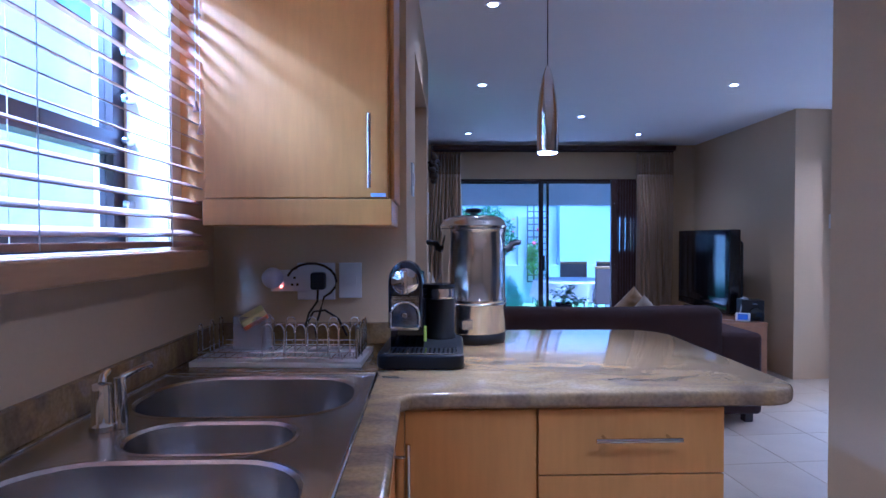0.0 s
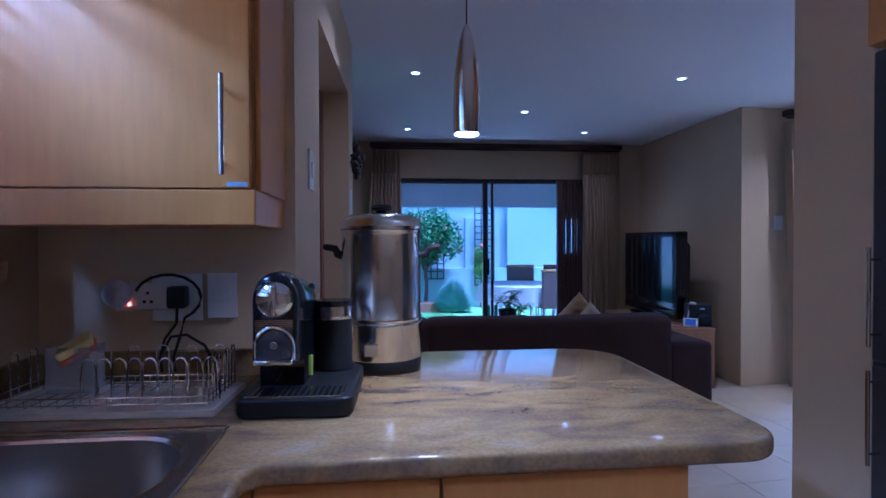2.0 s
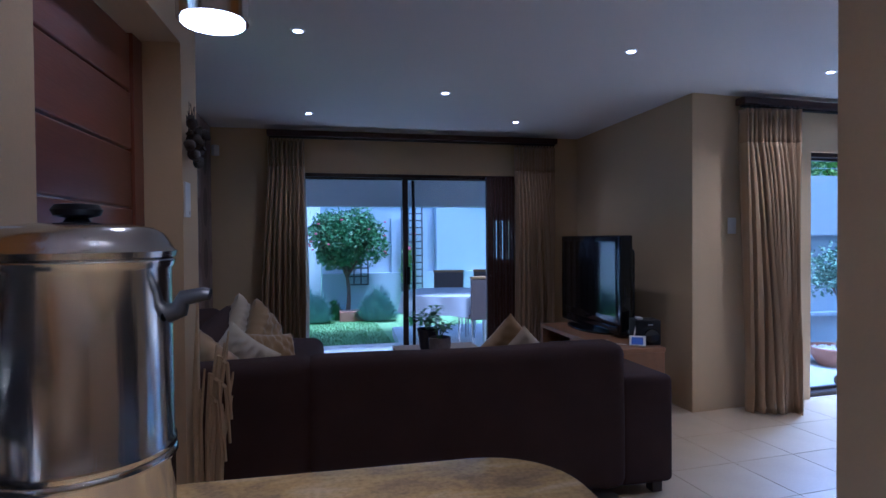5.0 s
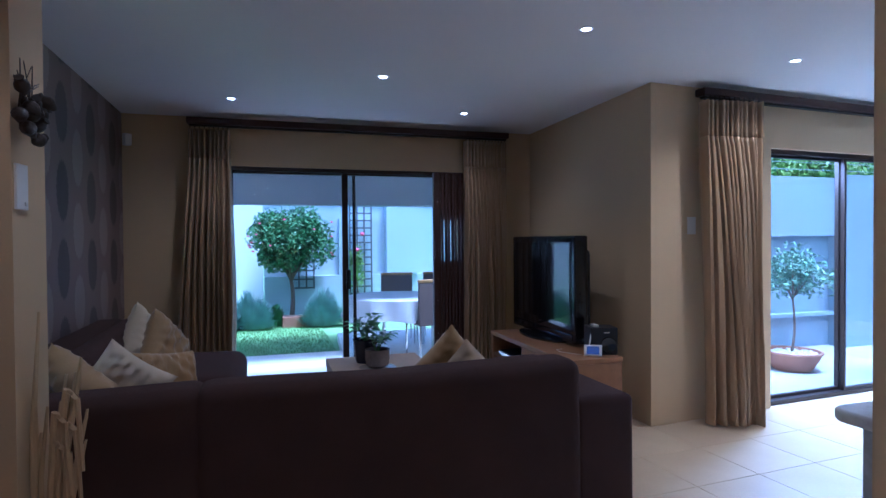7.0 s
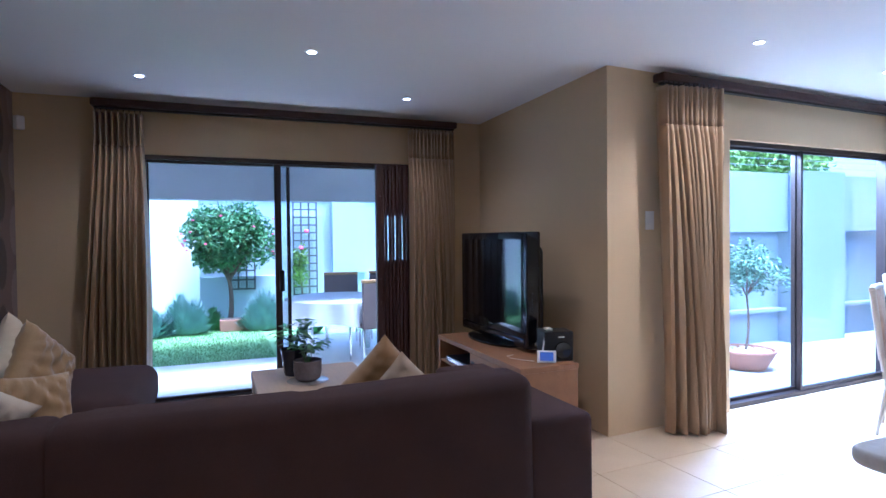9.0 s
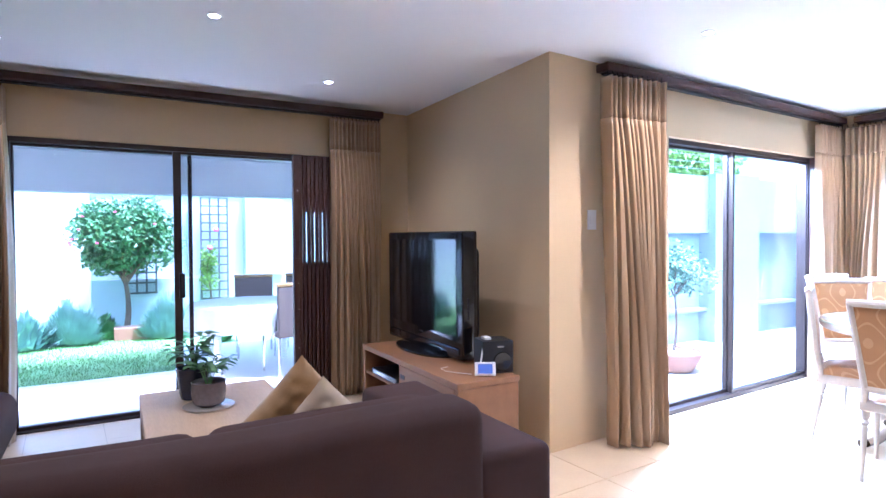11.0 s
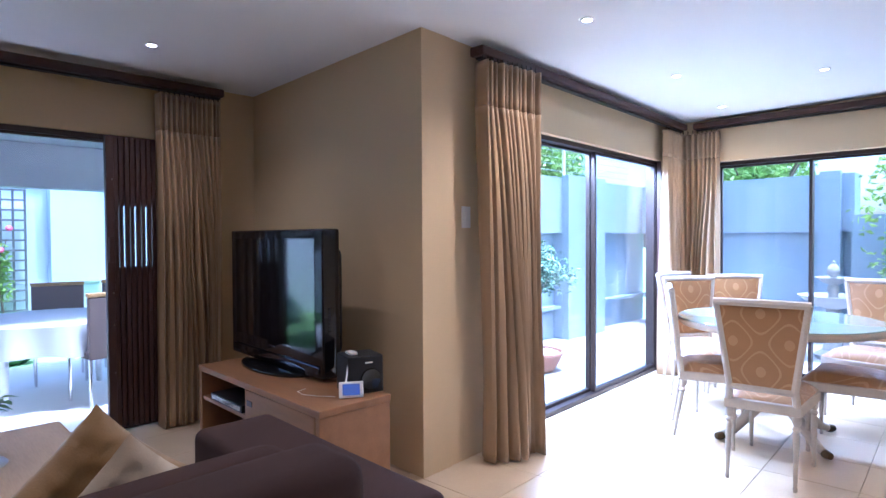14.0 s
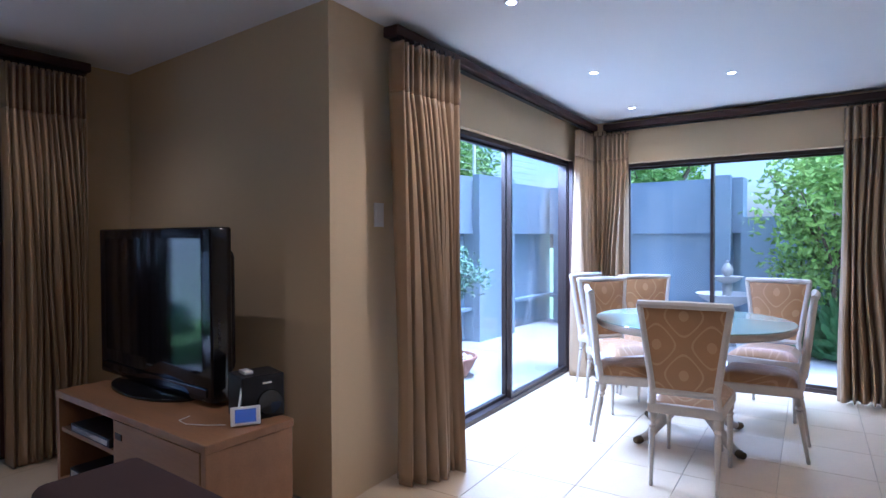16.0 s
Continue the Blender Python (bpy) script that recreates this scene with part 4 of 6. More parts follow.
pts = [(0.029, 0.040, 0.118)] + [(0.070 - 0.041 * math.cos(radians(a)), 0.038, 0.147 + 0.041 * math.sin(radians(a))) for a in range(0, 181, 15)] + [(0.111, 0.040, 0.118)]
part("chrome_arch", tube(pts, 0.0045, steps=8), CHROME, cm, smooth=True)
part("pod_bin_front", slab([(0.070 + 0.036 * math.cos(radians(a)), 0.022 + 0.036 * math.sin(radians(a))) for a in range(0, 181, 15)] + [(0.034, -0.006), (0.106, -0.006)], 0.0, 0.008, 0.002), mat("smoked_chrome", (0.16, 0.165, 0.18), 0.16, metal=0.8, bump=0), cm, smooth=True).matrix_basis = pose(0, 0.047, 0.125, 90, 0, 0)
part("spout", lathe([(0.0, 0.010), (0.007, 0.010), (0.009, 0.008), (0.012, 0.0)], 20), CHROME, cm, smooth=True).matrix_basis = pose(0.070, 0.039, 0.150, 90, 0, 0)
part("cup_lip", boxed(0.028, 0.112, 0.022, 0.052, 0.108, 0.120, bevel=0.005), CHROME, cm, smooth=True)
for k in range(15):
    part("drip_slot", boxed(0.022 + k * 0.013, 0.028 + k * 0.013, 0.022, 0.100, 0.042, 0.0445), BLACK, cm)
part("drip_rim", boxed(0.012, 0.215, 0.012, 0.016, 0.042, 0.046, bevel=0.001), STEEL, cm)
part("drip_rim_side", boxed(0.217, 0.221, 0.030, 0.110, 0.042, 0.046, bevel=0.001), STEEL, cm)
wt = part("water_tank", boxed(0.032, 0.108, 0.322, 0.355, 0.0425, 0.24, bevel=0.012), CLEARPLASTIC, cm, smooth=True)
part("tank_lid", boxed(0.030, 0.110, 0.3205, 0.357, 0.241, 0.262, bevel=0.005), BLACK, wt)
F = (0.166, 0.300, 0)
fro = part("milk_frother", lathe([(0.0, 0.0425), (0.052, 0.0425), (0.052, 0.052), (0.047, 0.060), (0.048, 0.17), (0.049, 0.173)], 32, at=F), MATTBLACK, cm, smooth=True)
part("steel_collar", lathe([(0.0475, 0.1735), (0.049, 0.182), (0.0475, 0.206), (0.0, 0.206)], 32, at=F), CHROME, fro, smooth=True)
part("lid", lathe([(0.0485, 0.2065), (0.0505, 0.212), (0.049, 0.221), (0.0, 0.225)], 32, at=F), BLACK, fro, smooth=True)
tab = thing("lime_tag", "lime green plastic tag by the coffee machine", "tag", pose(0.412, 1.80, 0.9535, 0, 0, 20))
part("clip", slab([(-0.008, -0.003), (0.008, -0.003), (0.008, 0.003), (-0.008, 0.003)], 0.0, 0.05, 0.001), LIME, tab)

urn = thing("hot_water_urn", "tall stainless steel hot water urn with black handles", "urn", pose(0.592, 2.06, 0.9105) @ Matrix.Diagonal((1.075, 1.075, 1.02, 1)))
part("foot_ring", lathe([(0.104, 0.0), (0.107, 0.004), (0.107, 0.032), (0.104, 0.036), (0.0, 0.036)], 48), MATTBLACK, urn, smooth=True)
part("lower_body", lathe([(0.106, 0.036), (0.108, 0.04), (0.108, 0.128), (0.111, 0.132), (0.111, 0.137), (0.108, 0.141)], 48), STEEL, urn, smooth=True)
part("upper_body", lathe([(0.108, 0.1415), (0.110, 0.146), (0.110, 0.152), (0.107, 0.156), (0.107, 0.385), (0.110, 0.39), (0.112, 0.396), (0.109, 0.4)], 48), STEEL, urn, smooth=True)
lid = part("lid", lathe([(0.112, 0.4005), (0.114, 0.408), (0.109, 0.413), (0.106, 0.42), (0.098, 0.432), (0.085, 0.44), (0.05, 0.445), (0.0, 0.447)], 48), STEEL, urn, smooth=True)
part("knob", lathe([(0.016, 0.447), (0.012, 0.452), (0.026, 0.456), (0.029, 0.463), (0.024, 0.47), (0.0, 0.473)], 24), MATTBLACK, lid, smooth=True)
for s_ in (-1, 1):
    part("handle", tube([(s_ * 0.107, 0, 0.325), (s_ * 0.122, 0, 0.33), (s_ * 0.128, 0, 0.345), (s_ * 0.155, 0, 0.35), (s_ * 0.16, 0, 0.349)], 0.014, 0.008, 12), MATTBLACK, urn, smooth=True).matrix_basis = pose(0, 0, 0, 0, 0, -8)
part("label_plate", boxed(-0.045, -0.012, -0.1100, -0.1065, 0.055, 0.085), STEEL, urn)

# switches and hanging things on the short wall
wall_plate("switch_plate", "tall white light switch beside the timber door", tm @ pose(0.0, 0.25, 1.515, 0, 0, 90), 0.08, 0.13, [(0, 0.0, 0.034, 0.05)])
wall_plate("intercom", "slim white wall unit below a dark dried ornament", tm @ pose(0.0, 1.58, 1.50, 0, 0, 90), 0.075, 0.135, [(0.015, -0.05, 0.012, 0.012)], "intercom")
orn = thing("dried_ornament", "dark dried seed pod bunch hung on the wall", "ornament", tm @ pose(0.0, 1.56, 1.74))
rnd = random.Random(4)
for k in range(13):
    o = (0.03 + rnd.uniform(0, 0.035), rnd.uniform(-0.085, 0.085), rnd.uniform(-0.10, 0.05))
    bm = lathe([(0.0, -0.036), (0.010, -0.026), (0.021, -0.006), (0.020, 0.008), (0.010, 0.022), (0.013, 0.030), (0.0, 0.034)], 10)
    part("pod", bm, DARKPOD, orn, smooth=True).matrix_basis = pose(*o, rnd.uniform(-70, 70), rnd.uniform(-70, 70), 0)
for k in range(14):
    part("twig", tube([(0.008, 0, -0.02), (0.03, rnd.uniform(-0.04, 0.04), 0.03), (0.03, rnd.uniform(-0.09, 0.09), rnd.uniform(0.05, 0.13))], 0.003, 0.0015, 6), DARKWOOD, orn)

reeds = thing("dried_reed_bundle", "bundle of pale dried reeds leaning by the wall end", "reeds", pose(0.48, 3.60, 0))
rnd = random.Random(9)
for k in range(16):
    dx, dy = rnd.uniform(-0.05, 0.12), rnd.uniform(-0.05, 0.05)
    hgt = rnd.uniform(0.70, 1.17) - max(0.0, dx) * 1.6
    pts = [(dx * 0.5, dy * 0.6, 0.0), (dx * 0.6 - 0.005, dy * 0.6, hgt * 0.4), (dx * 0.8 - 0.01, dy * 0.5 + 0.02, hgt * 0.75), (dx + 0.005, dy * 0.5 + 0.04, hgt)]
    part("reed", tube(pts, 0.015, 0.004, 7), RAFFIA, reeds, smooth=True)
for k in range(5):
    dx, top_z = rnd.uniform(0.02, 0.10), rnd.uniform(0.72, 0.9)
    pts = [(0.01, 0, 0.2), (dx * 0.6, 0.01, top_z * 0.8), (dx, 0.0, top_z), (dx + 0.03, -0.01, top_z - 0.03), (dx + 0.045, -0.02, top_z - 0.25)]
    part("drooping_blade", tube(pts, 0.015, 0.006, 6), RAFFIA, reeds, smooth=True)

# fridge and cabinet above it
fridge = thing("fridge", "tall dark steel fridge freezer with long bar handles", "fridge", pose(2.045, 1.25, 0))
part("body", boxed(0.06, 0.67, 0, 0.665, 0.02, 1.84, bevel=0.008), FRIDGE, fridge)
up = part("fridge_door", boxed(0, 0.057, 0.002, 0.663, 0.92, 1.838, bevel=0.008), FRIDGE, fridge)
low = part("freezer_door", boxed(0, 0.057, 0.002, 0.663, 0.06, 0.91, bevel=0.008), FRIDGE, fridge)
for d_, z0, z1 in ((up, 0.97, 1.26), (low, 0.62, 0.90)):
    bar_handle(d_, (0, 0.63, z0), (0, 0.63, z1), (-0.04, 0, 0))
for k, (y, z) in enumerate(((0.40, 1.66), (0.5, 1.55), (0.43, 1.46), (0.52, 1.40), (0.38, 1.36))):
    mg = thing("fridge_magnet", "small pale butterfly magnet on the fridge door", "magnet", pose(2.0445, 1.25 + y, z), group="fridge magnets")
    for sgn in (-1, 1):
        part("wing", slab([(0, 0), (sgn * 0.018, 0.014), (sgn * 0.02, -0.002), (sgn * 0.012, -0.014)], 0, 0.002), WHITE if k % 2 else GOLD, mg).matrix_basis = pose(0, 0, 0, 90, 0, -90)
part("foot_plinth", boxed(0.03, 0.67, 0.01, 0.655, 0, 0.02), MATTBLACK, fridge)
oc = thing("wall_cabinet", "honey maple cabinet built in above the fridge", "kitchen cabinet", pose(2.045, 1.25, 1.86))
part("body", boxed(0.02, 0.68, 0, 0.685, 0, 0.565), MAPLE, oc)
part("door", boxed(0, 0.019, 0.002, 0.683, 0.002, 0.563, bevel=0.002), MAPLE, oc)

sb = thing("side_cabinet", "painted cabinet with chipped blue-grey finish and stone top", "cabinet", pose(2.505, 2.30, 0))
part("body", boxed(0.06, 1.1, 0.01, 0.36, 0, 0.86, bevel=0.006), DISTRESS, sb)
part("top", slab(round_corner(0.06, 0.37, 0.05, 90, 180, 6) + [(0.01, 0.0), (1.14, 0.0), (1.14, 0.42)], 0.861, 0.895, 0.012), mat("worn_white_top", (0.72, 0.74, 0.78), 0.5, var=0.2, scale=16, fine=60, bump=0.15), sb, smooth=True)
for x in (0.08, 0.6):
    part("door_panel", boxed(x, x + 0.46, 0.361, 0.375, 0.08, 0.80, bevel=0.006), DISTRESS, sb)


# ---- living room ----
def soft(x0, x1, y0, y1, z0, z1, r=0.05, puff=0.0):
    """An upholstered block with well-rounded edges, slack faces and, with puff, a crowned top."""
    bm = boxed(x0, x1, y0, y1, z0, z1, bevel=r, segs=4)
    for axis in range(3):
        lo, hi = ((x0, x1), (y0, y1), (z0, z1))[axis]
        n = int((hi - lo - 2 * r) / 0.09)
        for k in range(1, n):
            co, no = Vector((0, 0, 0)), Vector((0, 0, 0))
            co[axis], no[axis] = lo + r + (hi - lo - 2 * r) * k / n, 1.0
            bmesh.ops.bisect_plane(bm, geom=bm.verts[:] + bm.edges[:] + bm.faces[:], plane_co=co, plane_no=no, dist=1e-5)
    for v in bm.verts:
        p = v.co.copy()
        u, w = 2 * (p.x - x0) / (x1 - x0) - 1, 2 * (p.y - y0) / (y1 - y0) - 1
        if p.z > (z0 + z1) / 2:
            v.co.z += puff * (1 - u * u) * (1 - w * w) + 0.004 * math.sin(5 * p.x + 2 * p.y + 1)
        v.co.y += 0.004 * math.sin(4.3 * p.x + 1) * math.sin(6 * p.z)
        v.co.x += 0.004 * math.sin(5 * p.y) * math.sin(5 * p.z + 1)
    return bm


sofa = thing("corner_sofa", "large dark aubergine fabric corner sofa", "sofa", pose(0, 0, 0))
part("back_panel", soft(0.87, 2.455, 3.80, 4.02, 0.06, 0.80, 0.06), SOFA, sofa, smooth=True)
part("corner_back_panel", soft(0.20, 0.915, 3.81, 4.035, 0.06, 0.797, 0.06), SOFA, sofa, smooth=True)
part("arm", soft(2.43, 2.735, 3.83, 4.85, 0.06, 0.625, 0.035), SOFA, sofa, smooth=True)
part("seat_base", soft(0.885, 2.425, 4.03, 4.80, 0.06, 0.27, 0.03), SOFA, sofa, smooth=True)
part("seat_cushion", soft(0.90, 1.66, 4.03, 4.83, 0.275, 0.44, 0.05, 0.02), SOFA, sofa, smooth=True)
part("seat_cushion", soft(1.665, 2.42, 4.03, 4.83, 0.275, 0.44, 0.05, 0.02), SOFA, sofa, smooth=True)
part("back_cushion", soft(0.90, 1.66, 4.03, 4.20, 0.445, 0.76, 0.06), SOFA, sofa, smooth=True)
part("back_cushion", soft(1.665, 2.42, 4.03, 4.20, 0.445, 0.76, 0.06), SOFA, sofa, smooth=True)
part("chaise_base", soft(0.20, 0.88, 4.05, 6.05, 0.06, 0.27, 0.03), SOFA, sofa, smooth=True)
part("chaise_cushion", soft(0.20, 0.99, 4.05, 5.1, 0.275, 0.44, 0.05, 0.02), SOFA, sofa, smooth=True)
part("chaise_cushion", soft(0.20, 0.99, 5.105, 6.1, 0.275, 0.54, 0.09, 0.02), SOFA, sofa, smooth=True)
part("side_back_panel", soft(-0.02, 0.195, 3.9, 6.1, 0.06, 0.80, 0.06), SOFA, sofa, smooth=True)
part("side_back_cushion", soft(0.20, 0.40, 4.4, 5.95, 0.475, 0.84, 0.09), SOFA, sofa, smooth=True)
for x, y in ((2.66, 3.90), (2.66, 4.78), (0.95, 3.88), (0.28, 3.9), (0.28, 5.98), (0.86, 5.98)):
    part("foot", boxed(x - 0.03, x + 0.03, y - 0.03, y + 0.03, 0.0, 0.062, bevel=0.004), DARKWOOD, sofa)


def cushion(label, m, material, size=0.44, thick=0.15, seed=0):
    """A plump scatter cushion with pulled-out corners and creases; it stands on one edge, facing local y."""
    c = thing("scatter_cushion", label, "cushion", m, group="scatter cushions")
    n = 30
    bm = bmesh.new()
    for sgn in (1, -1):
        g = []
        for j in range(n + 1):
            row = []
            for i in range(n + 1):
                u, v = 2 * i / n - 1, 2 * j / n - 1
                pinch = 1 - 0.10 * (1 - u * u) * abs(v) ** 2 if abs(v) > abs(u) else 1 - 0.10 * (1 - v * v) * abs(u) ** 2
                d = thick / 2 * max(0.0, (1 - u ** 4) * (1 - v ** 4)) ** 0.5
                d += 0.007 * math.sin(7 * u + 5 * v + seed) * (1 - u * u) * (1 - v * v)
                fold = math.sin(17 * u * v + 9 * u + 2.3 * seed) * math.sin(8 * v - 6 * u * u + seed)
                d += 0.011 * fold * abs(fold) ** 0.3 * ((1 - u ** 4) * (1 - v ** 4)) ** 0.7
                row.append(bm.verts.new((u * size / 2 * pinch, sgn * d, v * size / 2 * pinch)))
            g.append(row)
        for a, b in zip(g, g[1:]):
            for i in range(n):
                bm.faces.new((a[i], a[i + 1], b[i + 1], b[i]))
    bmesh.ops.remove_doubles(bm, verts=bm.verts, dist=0.0008)
    part("cover", bm, material, c, smooth=True)
    return c


cushion("gold silk scatter cushion with a corner upright", pose(2.01, 4.35, 0.64, 16, 42, 12), GOLD, 0.40, 0.14, 1)
cushion("cream scatter cushion with a corner upright", pose(2.075, 4.265, 0.605, 20, 40, 2), CREAM, 0.37, 0.11, 2)
cushion("cream scatter cushion propped against the side back", pose(0.45, 5.22, 0.745, -6, 42, 74), CREAM, 0.36, 0.13, 3)
cushion("gold silk scatter cushion propped on the chaise", pose(0.60, 5.0, 0.725, -10, 38, 66), GOLD, 0.37, 0.14, 4)
cushion("gold silk scatter cushion lying in the sofa corner", pose(0.67, 4.50, 0.665, -24, 8, 38), GOLD, 0.34, 0.15, 5)
cushion("cream scatter cushion wedged in the sofa corner", pose(0.51, 4.40, 0.69, 10, 38, 20), CREAM, 0.33, 0.13, 6)
cushion("gold silk scatter cushion pressed in the sofa corner", pose(0.375, 4.30, 0.675, 16, 30, -30), GOLD, 0.38, 0.15, 7)

ct = thing("coffee_table", "low square pale oak coffee table", "coffee table", pose(1.545, 4.98, 0))
part("tabletop", boxed(0, 0.68, 0, 0.93, 0.40, 0.46, bevel=0.006), PALEOAK, ct)
for x, y in ((0.005, 0.005), (0.575, 0.005), (0.005, 0.825), (0.575, 0.825)):
    part("leg", boxed(x, x + 0.1, y, y + 0.1, 0, 0.399, bevel=0.004), PALEOAK, ct)
for y in (0.02, 0.88):
    part("apron", boxed(0.106, 0.574, y, y + 0.025, 0.30, 0.399), PALEOAK, ct)


def leaf_blade(bm, base, direction, length, width, droop=0.25):
    """One leaf: four quads folded along the midrib."""
    d = Vector(direction).normalized()
    s_ = d.cross(Vector((0, 0, 1)))
    if s_.length < 1e-3:
        s_ = Vector((1, 0, 0))
    s_.normalize()
    up_ = s_.cross(d)
    b = Vector(base)
    mids, lefts, rights = [], [], []
    for t, w in ((0, 0.05), (0.35, 1.0), (0.7, 0.75), (1.0, 0.03)):
        p = b + d * length * t - Vector((0, 0, 1)) * droop * length * t * t
        mids.append(bm.verts.new(p))
        lefts.append(bm.verts.new(p + s_ * width / 2 * w + up_ * width * 0.12 * w))
        rights.append(bm.verts.new(p - s_ * width / 2 * w + up_ * width * 0.12 * w))
    for k in range(3):
        bm.faces.new((mids[k], mids[k + 1], lefts[k + 1], lefts[k]))
        bm.faces.new((rights[k], rights[k + 1], mids[k + 1], mids[k]))


def pot_plant(name, label, m, profile, pot_mat, leaf_mat, stems, reach, leaf, seed, soil_z):
    t = thing(name, label, "potted plant", m)
    part("pot", lathe(profile, 28), pot_mat, t, smooth=True)
    r = min(p[0] for p in profile if p[1] > soil_z * 0.8 and p[0] > 0.01) * 0.9
    part("soil", lathe([(0, soil_z), (r, soil_z), (r, soil_z - 0.004), (0, soil_z - 0.004)], 20), SOIL, t)
    rnd = random.Random(seed)
    for k in range(stems):
        a = rnd.uniform(0, 6.28)
        h = rnd.uniform(0.5, 1.0) * reach
        lean = rnd.uniform(0.2, 0.75) * reach
        tip = Vector((lean * math.cos(a), lean * math.sin(a), soil_z + h))
        mid = Vector((tip.x * 0.35, tip.y * 0.35, soil_z + h * 0.65))
        st = part("stem", tube([(0.01 * math.cos(a), 0.01 * math.sin(a), soil_z - 0.003), mid, tip], 0.0035, 0.0015, 6), LEAF, t)
        bm = bmesh.new()
        for j in range(5):
            f = 0.45 + 0.55 * j / 4
            p = mid.lerp(tip, (f - 0.45) / 0.55)
            b = a + rnd.uniform(-1.6, 1.6)
            leaf_blade(bm, p, (math.cos(b), math.sin(b), rnd.uniform(-0.1, 0.6)), leaf * rnd.uniform(0.7, 1.2), leaf * 0.55, 0.3)
        part("leaves", bm, leaf_mat, t, smooth=True)
    return t


POT_A = [(0.0, 0.0), (0.055, 0.0), (0.075, 0.015), (0.084, 0.06), (0.083, 0.115), (0.086, 0.122), (0.079, 0.124), (0.075, 0.11), (0.0, 0.105)]
POT_B = [(0.0, 0.0), (0.06, 0.0), (0.068, 0.02), (0.085, 0.15), (0.09, 0.165), (0.082, 0.168), (0.076, 0.15), (0.0, 0.145)]
pot_plant("pot_plant", "leafy plant in a glazed grey ceramic pot on a saucer", pose(1.85, 5.47, 0.468), POT_A, GLAZE, LEAF, 12, 0.15, 0.07, 21, 0.108)
pot_plant("pot_plant", "broad-leaved plant in a dark blue ceramic pot", pose(1.80, 5.68, 0.4605), POT_B, BLUEPOT, LEAF, 12, 0.20, 0.085, 22, 0.148)
sc = thing("saucer", "round glass saucer under the plant pot", "saucer", pose(1.85, 5.47, 0.4603))
part("dish", lathe([(0.0, 0.0), (0.10, 0.0), (0.125, 0.006), (0.122, 0.0065), (0.0, 0.0065)], 32), mat("speckled_glass", (0.42, 0.38, 0.34), 0.15, var=0.3, fine=200, bump=0.05), sc, smooth=True)

tvc = thing("tv_cabinet", "oak television cabinet with an open shelf and a door", "tv cabinet", pose(3.05, 4.985, 0))
part("top", boxed(-0.004, 0.415, -0.004, 1.384, 0.485, 0.52, bevel=0.004), OAK, tvc)
part("end_panel", boxed(0, 0.41, 0, 0.035, 0.0, 0.484, bevel=0.002), OAK, tvc)
part("end_panel", boxed(0, 0.41, 1.345, 1.38, 0.0, 0.484, bevel=0.002), OAK, tvc)
part("divider", boxed(0.01, 0.40, 0.74, 0.77, 0.07, 0.484), OAK, tvc)
part("bottom", boxed(0.0, 0.41, 0.036, 1.344, 0.04, 0.07), OAK, tvc)
part("back_panel", boxed(0.395, 0.408, 0.036, 1.344, 0.07, 0.484), OAK, tvc)
part("shelf", boxed(0.01, 0.395, 0.771, 1.344, 0.31, 0.33), OAK, tvc)
dr = part("door", boxed(-0.002, 0.018, 0.04, 0.736, 0.075, 0.482, bevel=0.003), OAK, tvc)
part("finger_pull", boxed(-0.006, -0.002, 0.66, 0.72, 0.40, 0.43, bevel=0.002), DARKWOOD, dr)
for y, z, h in ((0.80, 0.331, 0.045), (0.82, 0.0715, 0.075)):
    b = thing("media_box", "flat dark media player on the cabinet shelf", "media player", pose(3.055, 4.985 + y, z), group="media players")
    part("case", boxed(0, 0.26, 0, 0.42, 0.004, h, bevel=0.003), MATTBLACK, b)
    part("front_strip", boxed(-0.002, 0.0, 0.02, 0.40, 0.012, h - 0.008), STEEL, b)
    for x, yy in ((0.03, 0.03), (0.2, 0.03), (0.03, 0.38), (0.2, 0.38)):
        part("foot", boxed(x, x + 0.02, yy, yy + 0.02, 0, 0.0045), MATTBLACK, b)

tv = thing("television", "large black flat television, switched off, on a gloss stand", "television", pose(3.365, 5.95, 0.5205, 0, 0, -1))
st = part("stand_base", slab([(0.17 * math.cos(radians(a)) + 0.0, 0.36 * math.sin(radians(a))) for a in range(0, 360, 12)], 0.0, 0.018, 0.005), BLACK, tv, smooth=True)
part("stand_neck", boxed(0.0, 0.07, -0.12, 0.12, 0.0185, 0.075, bevel=0.01), BLACK, tv)
ob_ = bmesh.new()
box(ob_, -0.035, 0.075, -0.578, 0.578, 0.022, 0.838, bevel=0.012, segs=3)
part("cabinet_shell", ob_, BLACK, tv, smooth=True)
part("rear_housing", boxed(0.076, 0.16, -0.5, 0.5, 0.12, 0.74, bevel=0.05, segs=3), MATTBLACK, tv, smooth=True)
part("screen", boxed(-0.0375, -0.0352, -0.498, 0.498, 0.165, 0.785), SCREEN, tv)
part("speaker_bar", boxed(-0.043, -0.0355, -0.54, 0.54, 0.05, 0.09, bevel=0.003), BLACK, tv)
part("badge", boxed(-0.0375, -0.0352, -0.035, 0.035, 0.128, 0.14), STEEL, tv)
for k in range(7):
    part("side_button", boxed(0.0, 0.012, -0.581, -0.5785, 0.28 + k * 0.02, 0.29 + k * 0.02), MATTBLACK, tv)

spk = thing("bookshelf_speaker", "small black loudspeaker with a docked player on top", "speaker", pose(3.29, 5.10, 0.5205, 0, 0, -14))
part("case", boxed(0, 0.19, 0, 0.17, 0, 0.19, bevel=0.006), MATTBLACK, spk)
